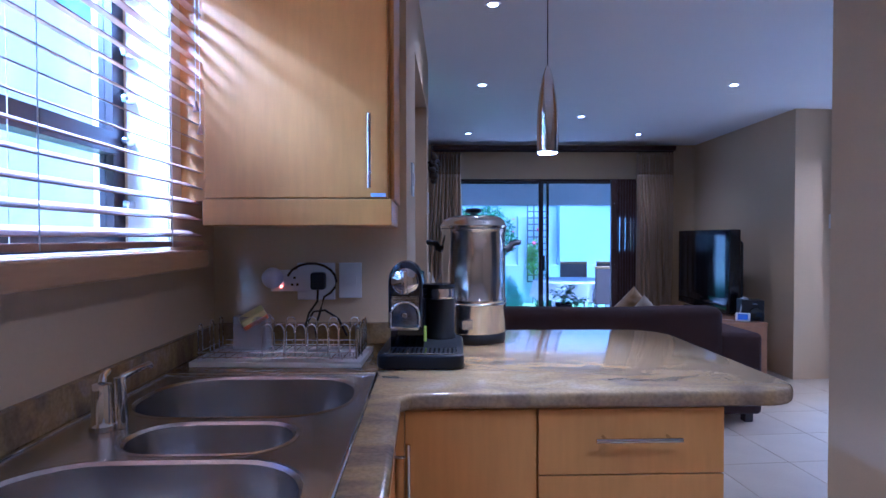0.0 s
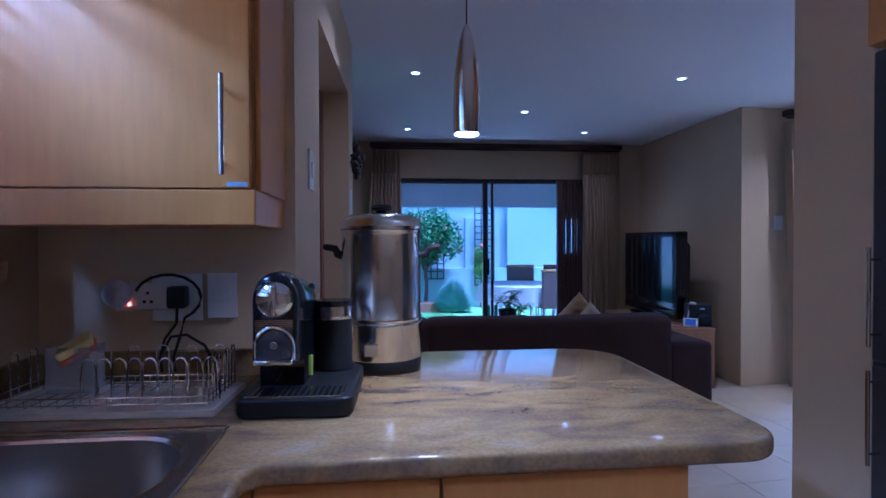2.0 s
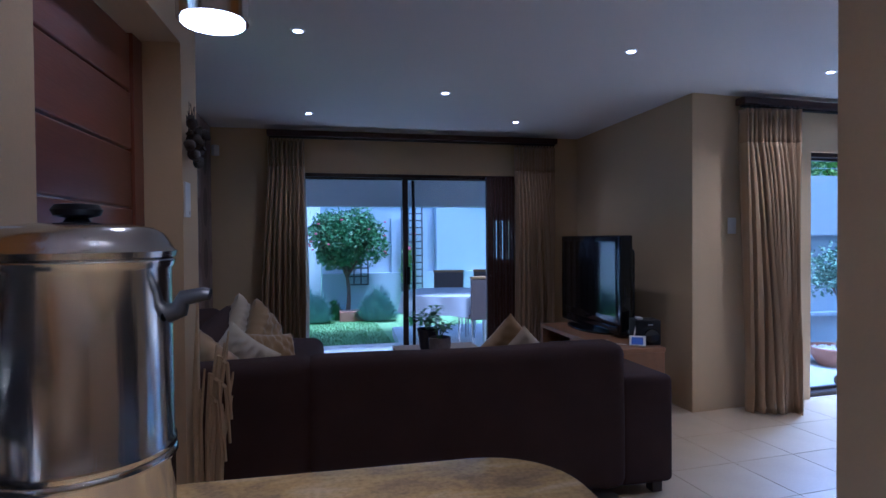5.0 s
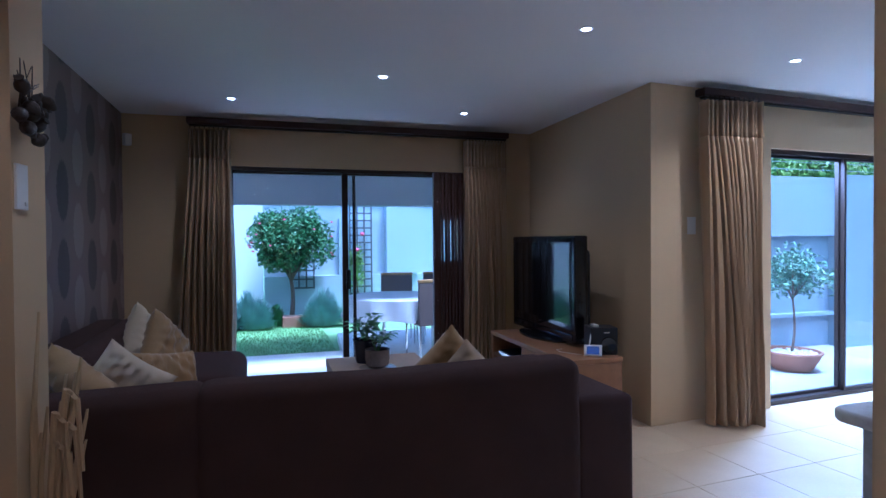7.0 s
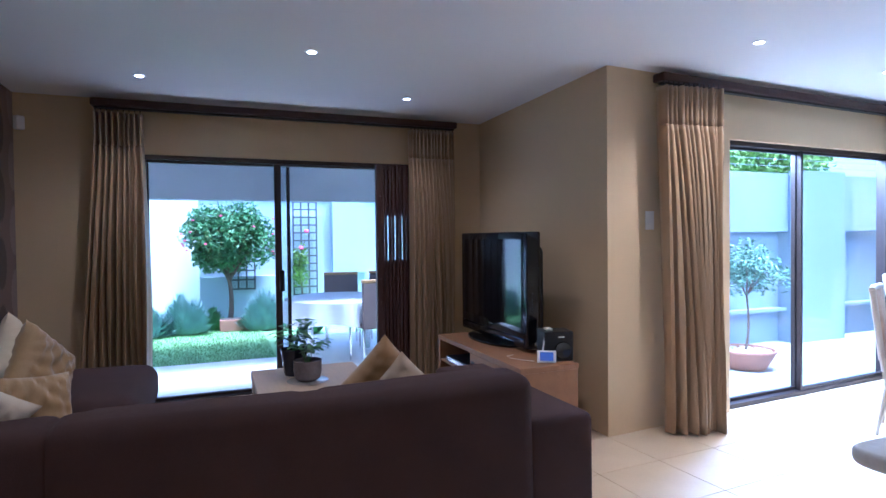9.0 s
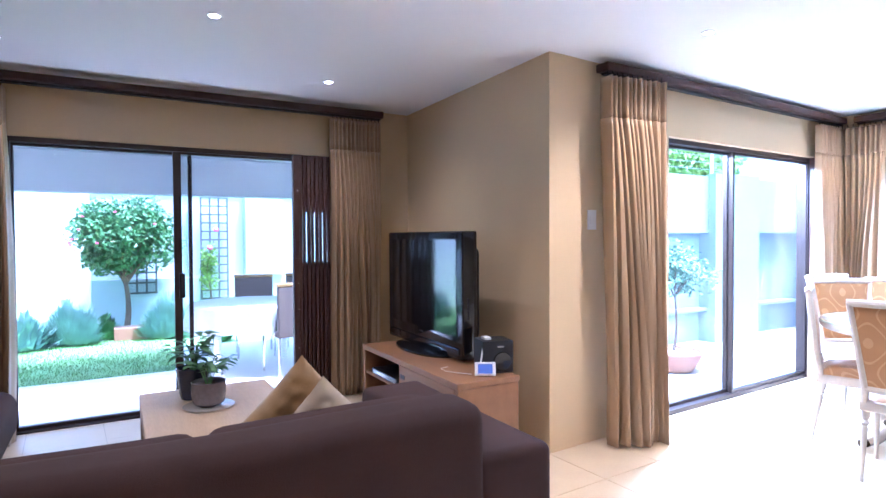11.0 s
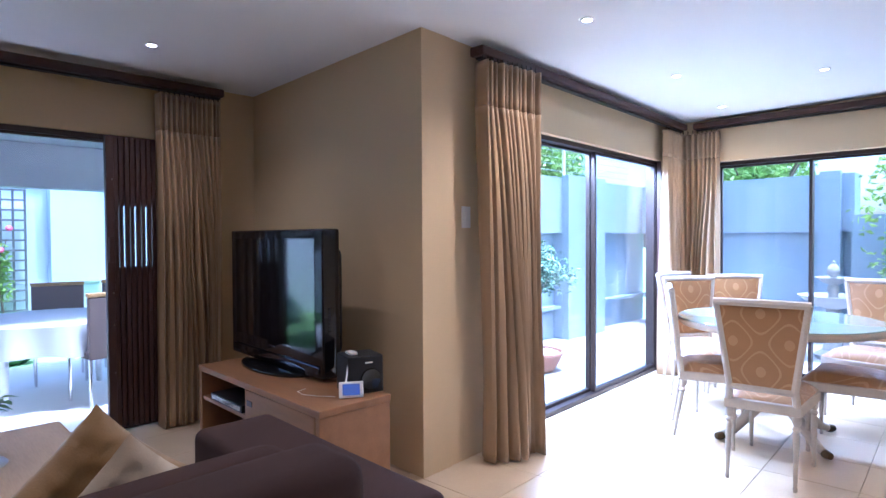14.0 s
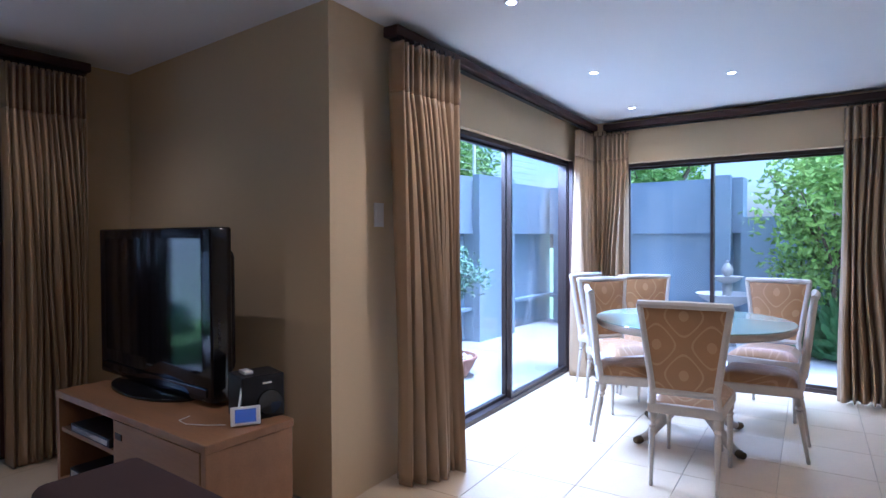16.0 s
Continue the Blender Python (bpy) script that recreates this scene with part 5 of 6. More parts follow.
part("cone", lathe([(0.0, 0.002), (0.03, 0.004), (0.052, 0.009), (0.056, 0.0)], 28), BLACK, spk, smooth=True).matrix_basis = pose(0.12, 0.0, 0.07, 90, 0, 0)
part("badge", boxed(0.09, 0.13, -0.0015, 0.0, 0.152, 0.160), STEEL, spk)
part("docked_player", boxed(0.03, 0.07, 0.05, 0.12, 0.1905, 0.205, bevel=0.003), WHITE, spk)
ph = thing("photo_display", "small white digital display with a lit blue picture", "display", pose(3.275, 5.055, 0.5205, -18, 0, -32))
part("case", boxed(-0.06, 0.06, -0.006, 0.006, 0.004, 0.082, bevel=0.004), WHITE, ph)
part("screen", boxed(-0.042, 0.042, -0.0075, -0.006, 0.016, 0.07), LEDBLUE, ph)
part("aerial", tube([(-0.03, 0.012, 0.05), (-0.012, 0.014, 0.16)], 0.005, steps=8), WHITE, ph)
part("prop", boxed(-0.02, 0.02, 0.006, 0.05, 0.004, 0.02), WHITE, ph)
cb2 = thing("white_cable", "thin white cable trailing over the cabinet", "cable", pose(3.16, 5.25, 0.5215))
part("lead", tube([(0.07, -0.12, 0.003), (0.02, -0.05, 0.002), (-0.02, 0.03, 0.002), (-0.01, 0.1, 0.002), (0.05, 0.12, 0.002)], 0.002, steps=6), WHITE, cb2)

wall_plate("switch_plate", "white light switch on the wall end by the curtain", court @ pose(0.135, -0.002, 1.425), 0.075, 0.125, [(0, 0, 0.035, 0.05)])
sens = thing("motion_sensor_box", "small white alarm sensor high in the room corner", "alarm sensor", pose(0.02, 7.02, 2.20, 0, 0, 45))
part("case", boxed(-0.03, 0.03, -0.025, 0.025, -0.05, 0.05, bevel=0.008), WHITE, sens)


# ---- dining corner ----
def dining_chair(label):
    """Painted chair with a tapering upholstered back and fluted legs; it faces local +y, back at y = 0."""
    c = thing("dining_chair", label, "chair", None, group="chairs round the dining table")
    back = bmesh.new()
    w0, w1, zt, zb = 0.150, 0.212, 0.955, 0.50
    rake = lambda z: -0.10 * (z - 0.45)
    for sx in (-1, 1):
        a = [(sx * (w0 + (w1 - w0) * t), rake(zb + (zt - zb) * t), zb + (zt - zb) * t) for t in (0, 0.33, 0.66, 1)]
        tube(a, 0.020, 0.019, 8, back)
    tube([(-w1 - 0.012, rake(zt), zt), (0, rake(zt) - 0.012, zt + 0.004), (w1 + 0.012, rake(zt), zt)], 0.021, 0.021, 8, back)
    tube([(-w0, rake(zb), zb), (w0, rake(zb), zb)], 0.020, 0.020, 8, back)
    part("back_frame", back, CHAIRPAINT, c, smooth=True)
    pad = bmesh.new()
    grid = []
    for sgn in (1, -1):
        g = []
        for j in range(9):
            t = j / 8
            z = zb + 0.015 + (zt - zb - 0.03) * t
            row = []
            for i in range(9):
                u = 2 * i / 8 - 1
                ww = w0 + (w1 - w0) * t - 0.012
                row.append(pad.verts.new((u * ww, rake(z) + sgn * (0.010 + (0.018 if sgn > 0 else 0.004) * (1 - u ** 4) * (1 - (2 * t - 1) ** 4)), z)))
            g.append(row)
        for a, b in zip(g, g[1:]):
            for i in range(8):
                pad.faces.new((a[i], a[i + 1], b[i + 1], b[i]))
    part("back_pad", pad, DAMASK, c, smooth=True)
    part("seat_frame", slab([(-0.180, 0.0), (0.180, 0.0), (0.235, 0.42), (0.12, 0.465), (-0.12, 0.465), (-0.235, 0.42)], 0.375, 0.43, 0.008), CHAIRPAINT, c, smooth=True)
    seat = bmesh.new()
    g = []
    for j in range(11):
        row = []
        for i in range(11):
            u, v = 2 * i / 10 - 1, j / 10
            ww = 0.172 + 0.055 * v
            row.append(seat.verts.new((u * ww, 0.012 + v * 0.435, 0.432 + 0.062 * ((1 - u ** 6) * (1 - (2 * v - 1) ** 6)) ** 0.6)))
        g.append(row)
    for a, b in zip(g, g[1:]):
        for i in range(10):
            seat.faces.new((a[i], a[i + 1], b[i + 1], b[i]))
    part("seat_pad", seat, DAMASK, c, smooth=True)
    for sx in (-1, 1):
        part("back_post", tube([(sx * 0.160, 0.012, 0.425), (sx * 0.152, 0.0, 0.51)], 0.020, 0.019, 8), CHAIRPAINT, c, smooth=True)
        for y, lean, out in ((0.03, -0.06, 0.158), (0.415, 0.0, 0.207)):
            leg = lathe([(0.0, 0.0), (0.009, 0.0), (0.012, 0.012), (0.009, 0.03), (0.010, 0.035), (0.017, 0.28), (0.013, 0.295), (0.022, 0.31), (0.013, 0.325), (0.021, 0.34), (0.021, 0.376), (0.0, 0.376)], 12)
            for v in leg.verts:
                v.co.y += lean * (1 - v.co.z / 0.376)
            bmesh.ops.translate(leg, verts=leg.verts, vec=(sx * out, y, 0))
            part("leg", leg, CHAIRPAINT, c, smooth=True)
    return c


def facing(x, y, dx, dy):
    """A chair whose back stands at (x, y) and which looks along (dx, dy)."""
    return pose(x, y, 0, 0, 0, math.degrees(math.atan2(-dx, dy)))


first = dining_chair("chalk white dining chair with gold damask seat and back")
first.matrix_basis = facing(4.95, 3.72, 0.985, 0.15)
for x, y, dx, dy in ((5.50, 4.40, 0.43, -0.90), (6.36, 4.66, -0.60, -0.80), (6.84, 4.48, -0.80, -0.60), (6.84, 4.98, -0.25, -1), (6.92, 3.52, -1, 0.1), (5.86, 3.26, -0.05, 1)):
    copy_thing(first, facing(x, y, dx, dy))

dt = thing("dining_table", "round painted pedestal dining table with a glass top", "dining table", pose(5.79, 3.88, 0))
part("tabletop", lathe([(0.0, 0.715), (0.56, 0.715), (0.575, 0.72), (0.59, 0.735), (0.595, 0.748), (0.595, 0.762), (0.0, 0.762)], 64), CHAIRPAINT, dt, smooth=True)
part("glass_top", lathe([(0.0, 0.7635), (0.592, 0.7635), (0.596, 0.767), (0.592, 0.7715), (0.0, 0.7715)], 64), mat("green_float_glass", (0.30, 0.39, 0.34), 0.04, var=0.03, bump=0.0, spec=0.7), dt, smooth=True)
part("pedestal", lathe([(0.05, 0.16), (0.095, 0.18), (0.10, 0.24), (0.06, 0.30), (0.05, 0.36), (0.075, 0.46), (0.06, 0.54), (0.05, 0.62), (0.10, 0.70), (0.14, 0.714), (0.0, 0.714)], 32), CHAIRPAINT, dt, smooth=True)
for k in range(4):
    a = radians(55 + 90 * k)
    pts = [(r * math.cos(a), r * math.sin(a), z) for r, z in ((0.05, 0.22), (0.14, 0.20), (0.24, 0.12), (0.33, 0.05), (0.38, 0.035))]
    f = part("foot", tube(pts, 0.042, 0.024, 10), CHAIRPAINT, dt, smooth=True)
    cap = lathe([(0.0, -0.03), (0.02, -0.025), (0.027, 0.0), (0.02, 0.03), (0.0, 0.04)], 12)
    part("brass_paw", cap, mat("dark_brass", (0.10, 0.07, 0.035), 0.4, metal=0.8) if k == 0 else bpy.data.materials["dark_brass"], f, smooth=True).matrix_basis = pose(0.40 * math.cos(a), 0.40 * math.sin(a), 0.0285, 0, 90, math.degrees(a))


# ---- garden, court and distance ----
solid("ground", boxed(-60, 70, -50, 80, -0.6, -0.19), GRASS, "green lawn round the house", "ground", kind="structure")
solid("patio_paving", slab([(-2.5, 7.302), (4.0, 7.302), (4.0, 7.62), (5.2, 7.62), (5.2, 10.3), (2.15, 10.3), (2.05, 8.9), (-2.5, 8.9)], -0.20, -0.06), PAVING, "pale paved patio outside the garden door", "paving", kind="structure")
solid("court_paving", boxed(4.02, 10.6, 5.1, 7.6, -0.20, -0.05), COURTPAVE, "pale paved court outside the dining room", "paving", kind="structure")
solid("court_paving_east", boxed(7.64, 10.6, 1.5, 5.095, -0.20, -0.055), COURTPAVE, "pale paved court by the fountain", "paving", kind="structure")
# covered patio: roof and beam wear the shade-toned plaster
solid("patio_roof", boxed(-2.5, 5.2, 7.9, 10.3, 2.32, 2.5), SOFFIT, "plastered patio roof, its shade put into the colour", "ceiling", kind="structure")
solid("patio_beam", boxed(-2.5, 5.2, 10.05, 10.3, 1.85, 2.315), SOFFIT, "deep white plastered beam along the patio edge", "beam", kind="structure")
solid("patio_column", boxed(-0.35, 0.28, 9.9, 10.35, -0.19, 1.848), OUTWHITE, "white plastered patio column", "column", kind="structure")
# garden wall with stepped panels
gw = thing("garden_wall", "pale grey rendered garden wall with raised piers", "garden wall", pose(0, 12.9, -0.19), kind="structure")
part("wall_body", boxed(1.1, 8.0, 0.1, 0.35, 0, 2.3), GARDENWALL, gw)
part("coping", boxed(1.1, 8.0, 0.06, 0.39, 2.302, 2.36), OUTWHITE, gw)
part("low_plinth", boxed(1.1, 8.0, -0.08, 0.098, 0, 0.85), GARDENWALL, gw)
for x0, x1, z1 in ((2.5, 3.25, 1.95), (3.42, 4.05, 2.5), (5.4, 6.0, 2.5)):
    part("pier", boxed(x0, x1, -0.14 if x0 != 2.5 else -0.04, 0.098, 0.852, z1), GARDENWALL, gw)
part("return_wall", boxed(-2.2, -1.9, -8.0, 0.3, 0, 2.3), OUTWHITE, gw)
sideW = solid("garden_wall_west", boxed(-2.6, 1.09, 13.0, 13.3, -0.19, 2.1), OUTWHITE, "white garden wall", "garden wall", kind="structure")
for nm, x, z0, z1, w in (("tall_trellis", 2.90, 0.28, 2.02, 0.42), ("small_trellis", 1.80, 0.42, 0.95, 0.42)):
    t = thing("garden_trellis", "weathered timber trellis fixed to the garden wall", "trellis", pose(x, 12.72 if w == 0.42 and z1 > 1.5 else 12.78, 0))
    for k in range(4):
        part("upright", boxed(-w / 2 + k * w / 3 - 0.014, -w / 2 + k * w / 3 + 0.014, 0, 0.02, z0, z1), TRELLIS, t)
    n = int((z1 - z0) / 0.14)
    for k in range(n + 1):
        z = z0 + 0.02 + k * (z1 - z0 - 0.04) / n
        part("lath", boxed(-w / 2 - 0.014, w / 2 + 0.014, -0.02, 0.0, z - 0.014, z + 0.014), TRELLIS, t)


def foliage(center, radii, count, size, seed, hollow=0.55, flat=0.0, aspect=0.5):
    """Many small folded leaves filling an uneven crown with gaps."""
    rnd = random.Random(seed)
    bm_v, bm_f = [], []
    lumps = [(Vector((rnd.gauss(0, 1), rnd.gauss(0, 1), rnd.gauss(0, 1))).normalized() * 0.72 * rnd.random() ** 0.4, rnd.uniform(0.24, 0.42)) for _ in range(44)]
    for k in range(count):
        c, r = rnd.choice(lumps)
        d = Vector((rnd.gauss(0, 1), rnd.gauss(0, 1), rnd.gauss(0, 1))).normalized()
        p = c + d * r * rnd.uniform(hollow, 1.05)
        if p.z < -1.0 + flat:
            p.z = -1.0 + flat + rnd.uniform(0, 0.2)
        p = Vector(center) + Vector((p.x * radii[0], p.y * radii[1], p.z * radii[2]))
        a = Vector((rnd.gauss(0, 1), rnd.gauss(0, 1), rnd.gauss(0, 0.7))).normalized()
        b = a.cross(Vector((rnd.gauss(0, 1), rnd.gauss(0, 1), rnd.gauss(0, 1)))).normalized()
        L, W = size * rnd.uniform(0.7, 1.3), size * aspect * rnd.uniform(0.7, 1.3)
        n = a.cross(b) * W * 0.25
        i = len(bm_v)
        bm_v += [p - a * L / 2, p + b * W / 2 + n, p + a * L / 2, p - b * W / 2 + n]
        bm_f += [(i, i + 1, i + 2), (i, i + 2, i + 3)]
    me = bpy.data.meshes.new("foliage")
    me.from_pydata([tuple(v) for v in bm_v], [], bm_f)
    return me


def leafy(name, me, material, parent):
    me.materials.append(material)
    ob = new(name, me)
    ob.parent = parent
    return ob


def tree(label, m, trunk_h, r0, crown_c, radii, count, leaf, material, seed, category="tree", name="tree"):
    t = thing(name, label, category, m)
    rnd = random.Random(seed)
    pts = [(0.03 * math.sin(3.1 * k / 5 + seed), 0.03 * math.cos(2.3 * k / 5 + seed), trunk_h * k / 6) for k in range(7)]
    tr = tube(pts, r0, r0 * 0.6, 9)
    part("trunk", tr, BARK, t, smooth=True)
    top_ = Vector(pts[-1])
    for k in range(7):
        a = 6.28 * k / 7 + rnd.uniform(-0.3, 0.3)
        e = Vector(crown_c) + Vector((0.6 * radii[0] * math.cos(a), 0.6 * radii[1] * math.sin(a), radii[2] * rnd.uniform(-0.3, 0.6)))
        mid = top_.lerp(e, 0.5) + Vector((0, 0, 0.06))
        part("limb", tube([top_ - Vector((0, 0, 0.04)), mid, e], r0 * 0.5, r0 * 0.15, 7), BARK, t, smooth=True)
    leafy("crown", foliage(crown_c, radii, count, leaf, seed), material, t)
    return t


garden_tree = tree("round-headed flowering tree standing in the garden bed", pose(1.57, 12.35, -0.19), 0.85, 0.05, (-0.02, 0, 1.54), (0.84, 0.6, 0.68), 15000, 0.085, LEAF, 31)
rnd = random.Random(2)
for k in range(14):
    a, b = rnd.uniform(0, 6.28), rnd.uniform(-0.6, 0.7)
    part("blossom", lathe([(0.0, 0.02), (0.02, 0.015), (0.026, 0.0), (0.0, -0.01)], 8), FLOWER, garden_tree).matrix_basis = pose(0.74 * math.cos(a), -0.50 * abs(math.sin(a)) - 0.08, 1.54 + 0.5 * b)
tp = thing("garden_pot", "terracotta planter trough at the foot of the tree", "planter", pose(1.60, 12.05, -0.19))
part("trough", boxed(-0.2, 0.25, -0.12, 0.12, 0, 0.2, bevel=0.015), TERRA, tp)
part("earth", boxed(-0.18, 0.23, -0.10, 0.10, 0.2005, 0.206), SOIL, tp)


def bush(label, m, radii, count, size, material, seed, aspect=0.18):
    b = thing("garden_bush", label, "bush", m)
    rnd = random.Random(seed)
    vs, fs = [], []
    for k in range(count):
        a, e = rnd.uniform(0, 6.28), math.asin(rnd.uniform(0.03, 1.0))
        r = rnd.uniform(0.45, 1.0)
        d = Vector((math.cos(a) * math.cos(e) * radii[0], math.sin(a) * math.cos(e) * radii[1], math.sin(e) * radii[2]))
        d *= 0.82 + 0.18 * math.sin(3 * a + seed) * math.cos(2 * e)
        p0, p1 = d * (r - 0.25), d * r + Vector((rnd.gauss(0, 0.03), rnd.gauss(0, 0.03), size * 0.6))
        p0.z = max(p0.z, 0.0)
        s_ = Vector((-math.sin(a), math.cos(a), rnd.uniform(-0.4, 0.4))) * size * aspect
        i = len(vs)
        vs += [p0 - s_ * 0.6, p0 + s_ * 0.6, p0.lerp(p1, 0.6) + s_, p1, p0.lerp(p1, 0.6) - s_]
        fs += [(i, i + 1, i + 2, i + 4), (i + 4, i + 2, i + 3)]
    me = bpy.data.meshes.new("sprigs")
    me.from_pydata([tuple(v) for v in vs], [], fs)
    leafy("sprigs", me, material, b)
    for k in range(5):
        a = 1.3 * k
        part("stem", tube([(0, 0, 0), (0.4 * radii[0] * math.cos(a), 0.4 * radii[1] * math.sin(a), 0.55 * radii[2])], 0.012, 0.005, 6), BARK, b)
    return b


bush("grey-green lavender bush by the lawn", pose(2.10, 12.0, -0.19), (0.50, 0.42, 0.72), 7000, 0.11, LAVENDER, 41, 0.07)
bush("grey-green lavender bush beside the planter", pose(0.88, 12.0, -0.19), (0.56, 0.42, 0.70), 7000, 0.11, LAVENDER, 42, 0.07)
bush("leafy green shrub in the garden bed", pose(1.30, 12.2, -0.19), (0.22, 0.2, 0.42), 900, 0.10, LEAF, 43, 0.3)
rose = thing("climbing_rose", "thin climbing rose with a few pink blooms on the trellis", "climbing plant", pose(2.78, 12.62, -0.19))
part("stem", tube([(0, 0, 0), (0.05, 0, 0.5), (-0.02, 0, 1.0), (0.1, 0, 1.5)], 0.012, 0.006, 7), BARK, rose, smooth=True)
leafy("leaves", foliage((0.0, 0, 0.95), (0.2, 0.08, 0.6), 420, 0.075, 44, 0.2), LEAF2, rose)
for x, z in ((0.12, 1.65), (0.02, 1.35)):
    part("bloom", lathe([(0.0, 0.03), (0.03, 0.025), (0.045, 0.0), (0.0, -0.02)], 10), FLOWER, rose, smooth=True).matrix_basis = pose(x, -0.09, z, 60, 0, 0)
bush("grey-green lavender bush at the white wall", pose(0.3, 11.8, -0.19), (0.55, 0.4, 0.6), 1500, 0.11, LAVENDER, 45)
bush("small leafy plant behind the patio table", pose(2.75, 11.2, -0.19), (0.25, 0.25, 0.62), 500, 0.12, LEAF, 46, 0.35)

# lawn blades where the patio looks over them
rnd = random.Random(77)
vs, fs = [], []
for k in range(16000):
    x, y = rnd.uniform(-0.8, 2.05), rnd.uniform(8.9, 12.3)
    h, a = rnd.uniform(0.02, 0.05), rnd.uniform(0, 6.28)
    i = len(vs)
    vs += [(x - 0.004 * math.cos(a), y - 0.004 * math.sin(a), -0.19), (x + 0.004 * math.cos(a), y + 0.004 * math.sin(a), -0.19), (x + rnd.gauss(0, 0.012), y + rnd.gauss(0, 0.012), -0.19 + h)]
    fs.append((i, i + 1, i + 2))
gm = bpy.data.meshes.new("lawn_grass")
gm.from_pydata(vs, [], fs)
gm.materials.append(GRASS)
tagged(new("lawn_grass", gm), "short green lawn grass", "grass", kind="stuff")

# patio table and chairs
pt = thing("patio_table", "patio table under a white cloth", "table", pose(2.72, 8.72, -0.06))
for x in (-0.40, 0.40):
    for y in (-0.28, 0.28):
        part("leg", lathe([(0.03, 0), (0.035, 0.3), (0.03, 0.66), (0.0, 0.66)], 14, at=(x, y, 0)), OUTWHITE, pt, smooth=True)
part("tabletop", lathe([(0.0, 0.66), (0.62, 0.66), (0.63, 0.675), (0.62, 0.69), (0.0, 0.69)], 40), OUTWHITE, pt)
tc = thing("tablecloth", "white patterned tablecloth hanging in folds", "tablecloth", pose(2.72, 8.72, -0.06))
bm = bmesh.new()
rings = []
for j, (r, z) in enumerate(((0.0, 0.694), (0.4, 0.694), (0.62, 0.693), (0.648, 0.68), (0.655, 0.60), (0.665, 0.52), (0.675, 0.43))):
    if r == 0:
        rings.append([bm.verts.new((0, 0, z))])
        continue
    w = max(0, j - 3) * 0.012
    rings.append([bm.verts.new(((r + w * math.sin(11 * a * 6.2832 / 96)) * math.cos(6.2832 * a / 96), (r + w * math.sin(11 * a * 6.2832 / 96)) * math.sin(6.2832 * a / 96), z - (0.02 * math.sin(4 * 6.2832 * a / 96) if j == 6 else 0))) for a in range(96)])
for a, b in zip(rings, rings[1:]):
    for k in range(96):
        q = (k + 1) % 96
        bm.faces.new((a[0], b[k], b[q])) if len(a) == 1 else bm.faces.new((a[k], b[k], b[q], a[q]))
part("cloth", bm, CLOTH, tc, smooth=True)


def patio_chair(label, m):
    c = thing("patio_chair", label, "chair", m, group="chairs at the patio table")
    part("seat", boxed(-0.22, 0.22, 0.03, 0.46, 0.40, 0.46, bevel=0.015), GREYCH, c)
    part("backrest", boxed(-0.22, 0.22, -0.03, 0.025, 0.40, 0.90, bevel=0.012), GREYCH, c)
    part("top_rail", boxed(-0.225, 0.225, -0.032, 0.027, 0.901, 0.935, bevel=0.006), PINE, c)
    for x in (-0.2, 0.2):
        for y in (0.0, 0.43):
            part("leg", tube([(x, y, 0), (x, y, 0.40)], 0.012, 0.014, 8), STEEL, c)
    return c


pc = patio_chair("grey-brown upholstered patio chair with a wooden top rail", pose(2.90, 9.55, -0.06, 0, 0, 172))
copy_thing(pc, pose(3.02, 8.0, -0.06, 0, 0, 8))
copy_thing(pc, pose(3.50, 9.5, -0.06, 0, 0, 150))

# court beside the dining room: high walls with a proud upper band and piers
def court_wall(name, label, m, length, piers):
    w = thing(name, label, "garden wall", m, kind="structure")
    part("lower_face", boxed(0, length, 0.14, 0.34, 0, 1.40), OUTWALL, w)
    part("upper_band", boxed(0, length, 0.0, 0.34, 1.401, 2.13), OUTWALL, w)
    for x0, x1 in piers:
        part("pier", boxed(x0, x1, -0.10, -0.002, 0, 2.16), OUTWALL, w)
        part("pier_core", boxed(x0, x1, 0.0, 0.138, 0, 1.399), OUTWALL, w)
    part("bench_ledge", boxed(0, length, 0.02, 0.136, 0.40, 0.44), OUTWALL, w)
    return w


court_wall("court_wall_north", "high grey rendered court wall with proud upper band", pose(3.96, 7.05, -0.05), 6.65, ((4.10, 5.02),))
court_wall("court_wall_east", "high grey rendered court wall behind the fountain", pose(10.2, 7.0, -0.055, 0, 0, -90), 2.75, ((2.40, 2.62),))
solid("court_wall_low", boxed(10.0, 10.3, 0.0, 4.24, -0.19, 1.55), OUTWALL, "lower grey rendered wall behind the tree", "garden wall", kind="structure")
solid("court_wall_south", boxed(7.64, 10.3, 0.9, 1.1, -0.19, 2.1), OUTWALL, "grey rendered court wall", "garden wall", kind="structure")
for k in range(4):
    z = 2.2 + 0.09 * k
    wv = thing("electric_fence_wire", "thin security wire above the court wall", "fence wire", pose(4.0, 7.25, z), group="security wires")
    part("strand", tube([(0, 0, 0), (6.2, 0, 0)], 0.003, steps=5), STEEL, wv)
for x in (5.2, 6.9, 8.4):
    pw = thing("fence_post", "short white security fence post on the wall", "fence post", pose(x, 7.25, 2.08), group="security fence posts")
    part("rod", boxed(-0.015, 0.015, -0.015, 0.015, 0, 0.5), WHITE, pw)

court_tree = tree("small standard olive tree with a mop head", pose(6.40, 6.25, 0.13), 0.60, 0.015, (0.03, 0, 0.84), (0.48, 0.42, 0.34), 1700, 0.052, OLIVE, 51, "tree", "olive_tree")
cp = thing("round_planter", "wide terracotta planter bowl with white pebbles", "planter", pose(6.40, 6.25, -0.05) @ Matrix.Diagonal((0.8, 0.8, 0.86, 1)))
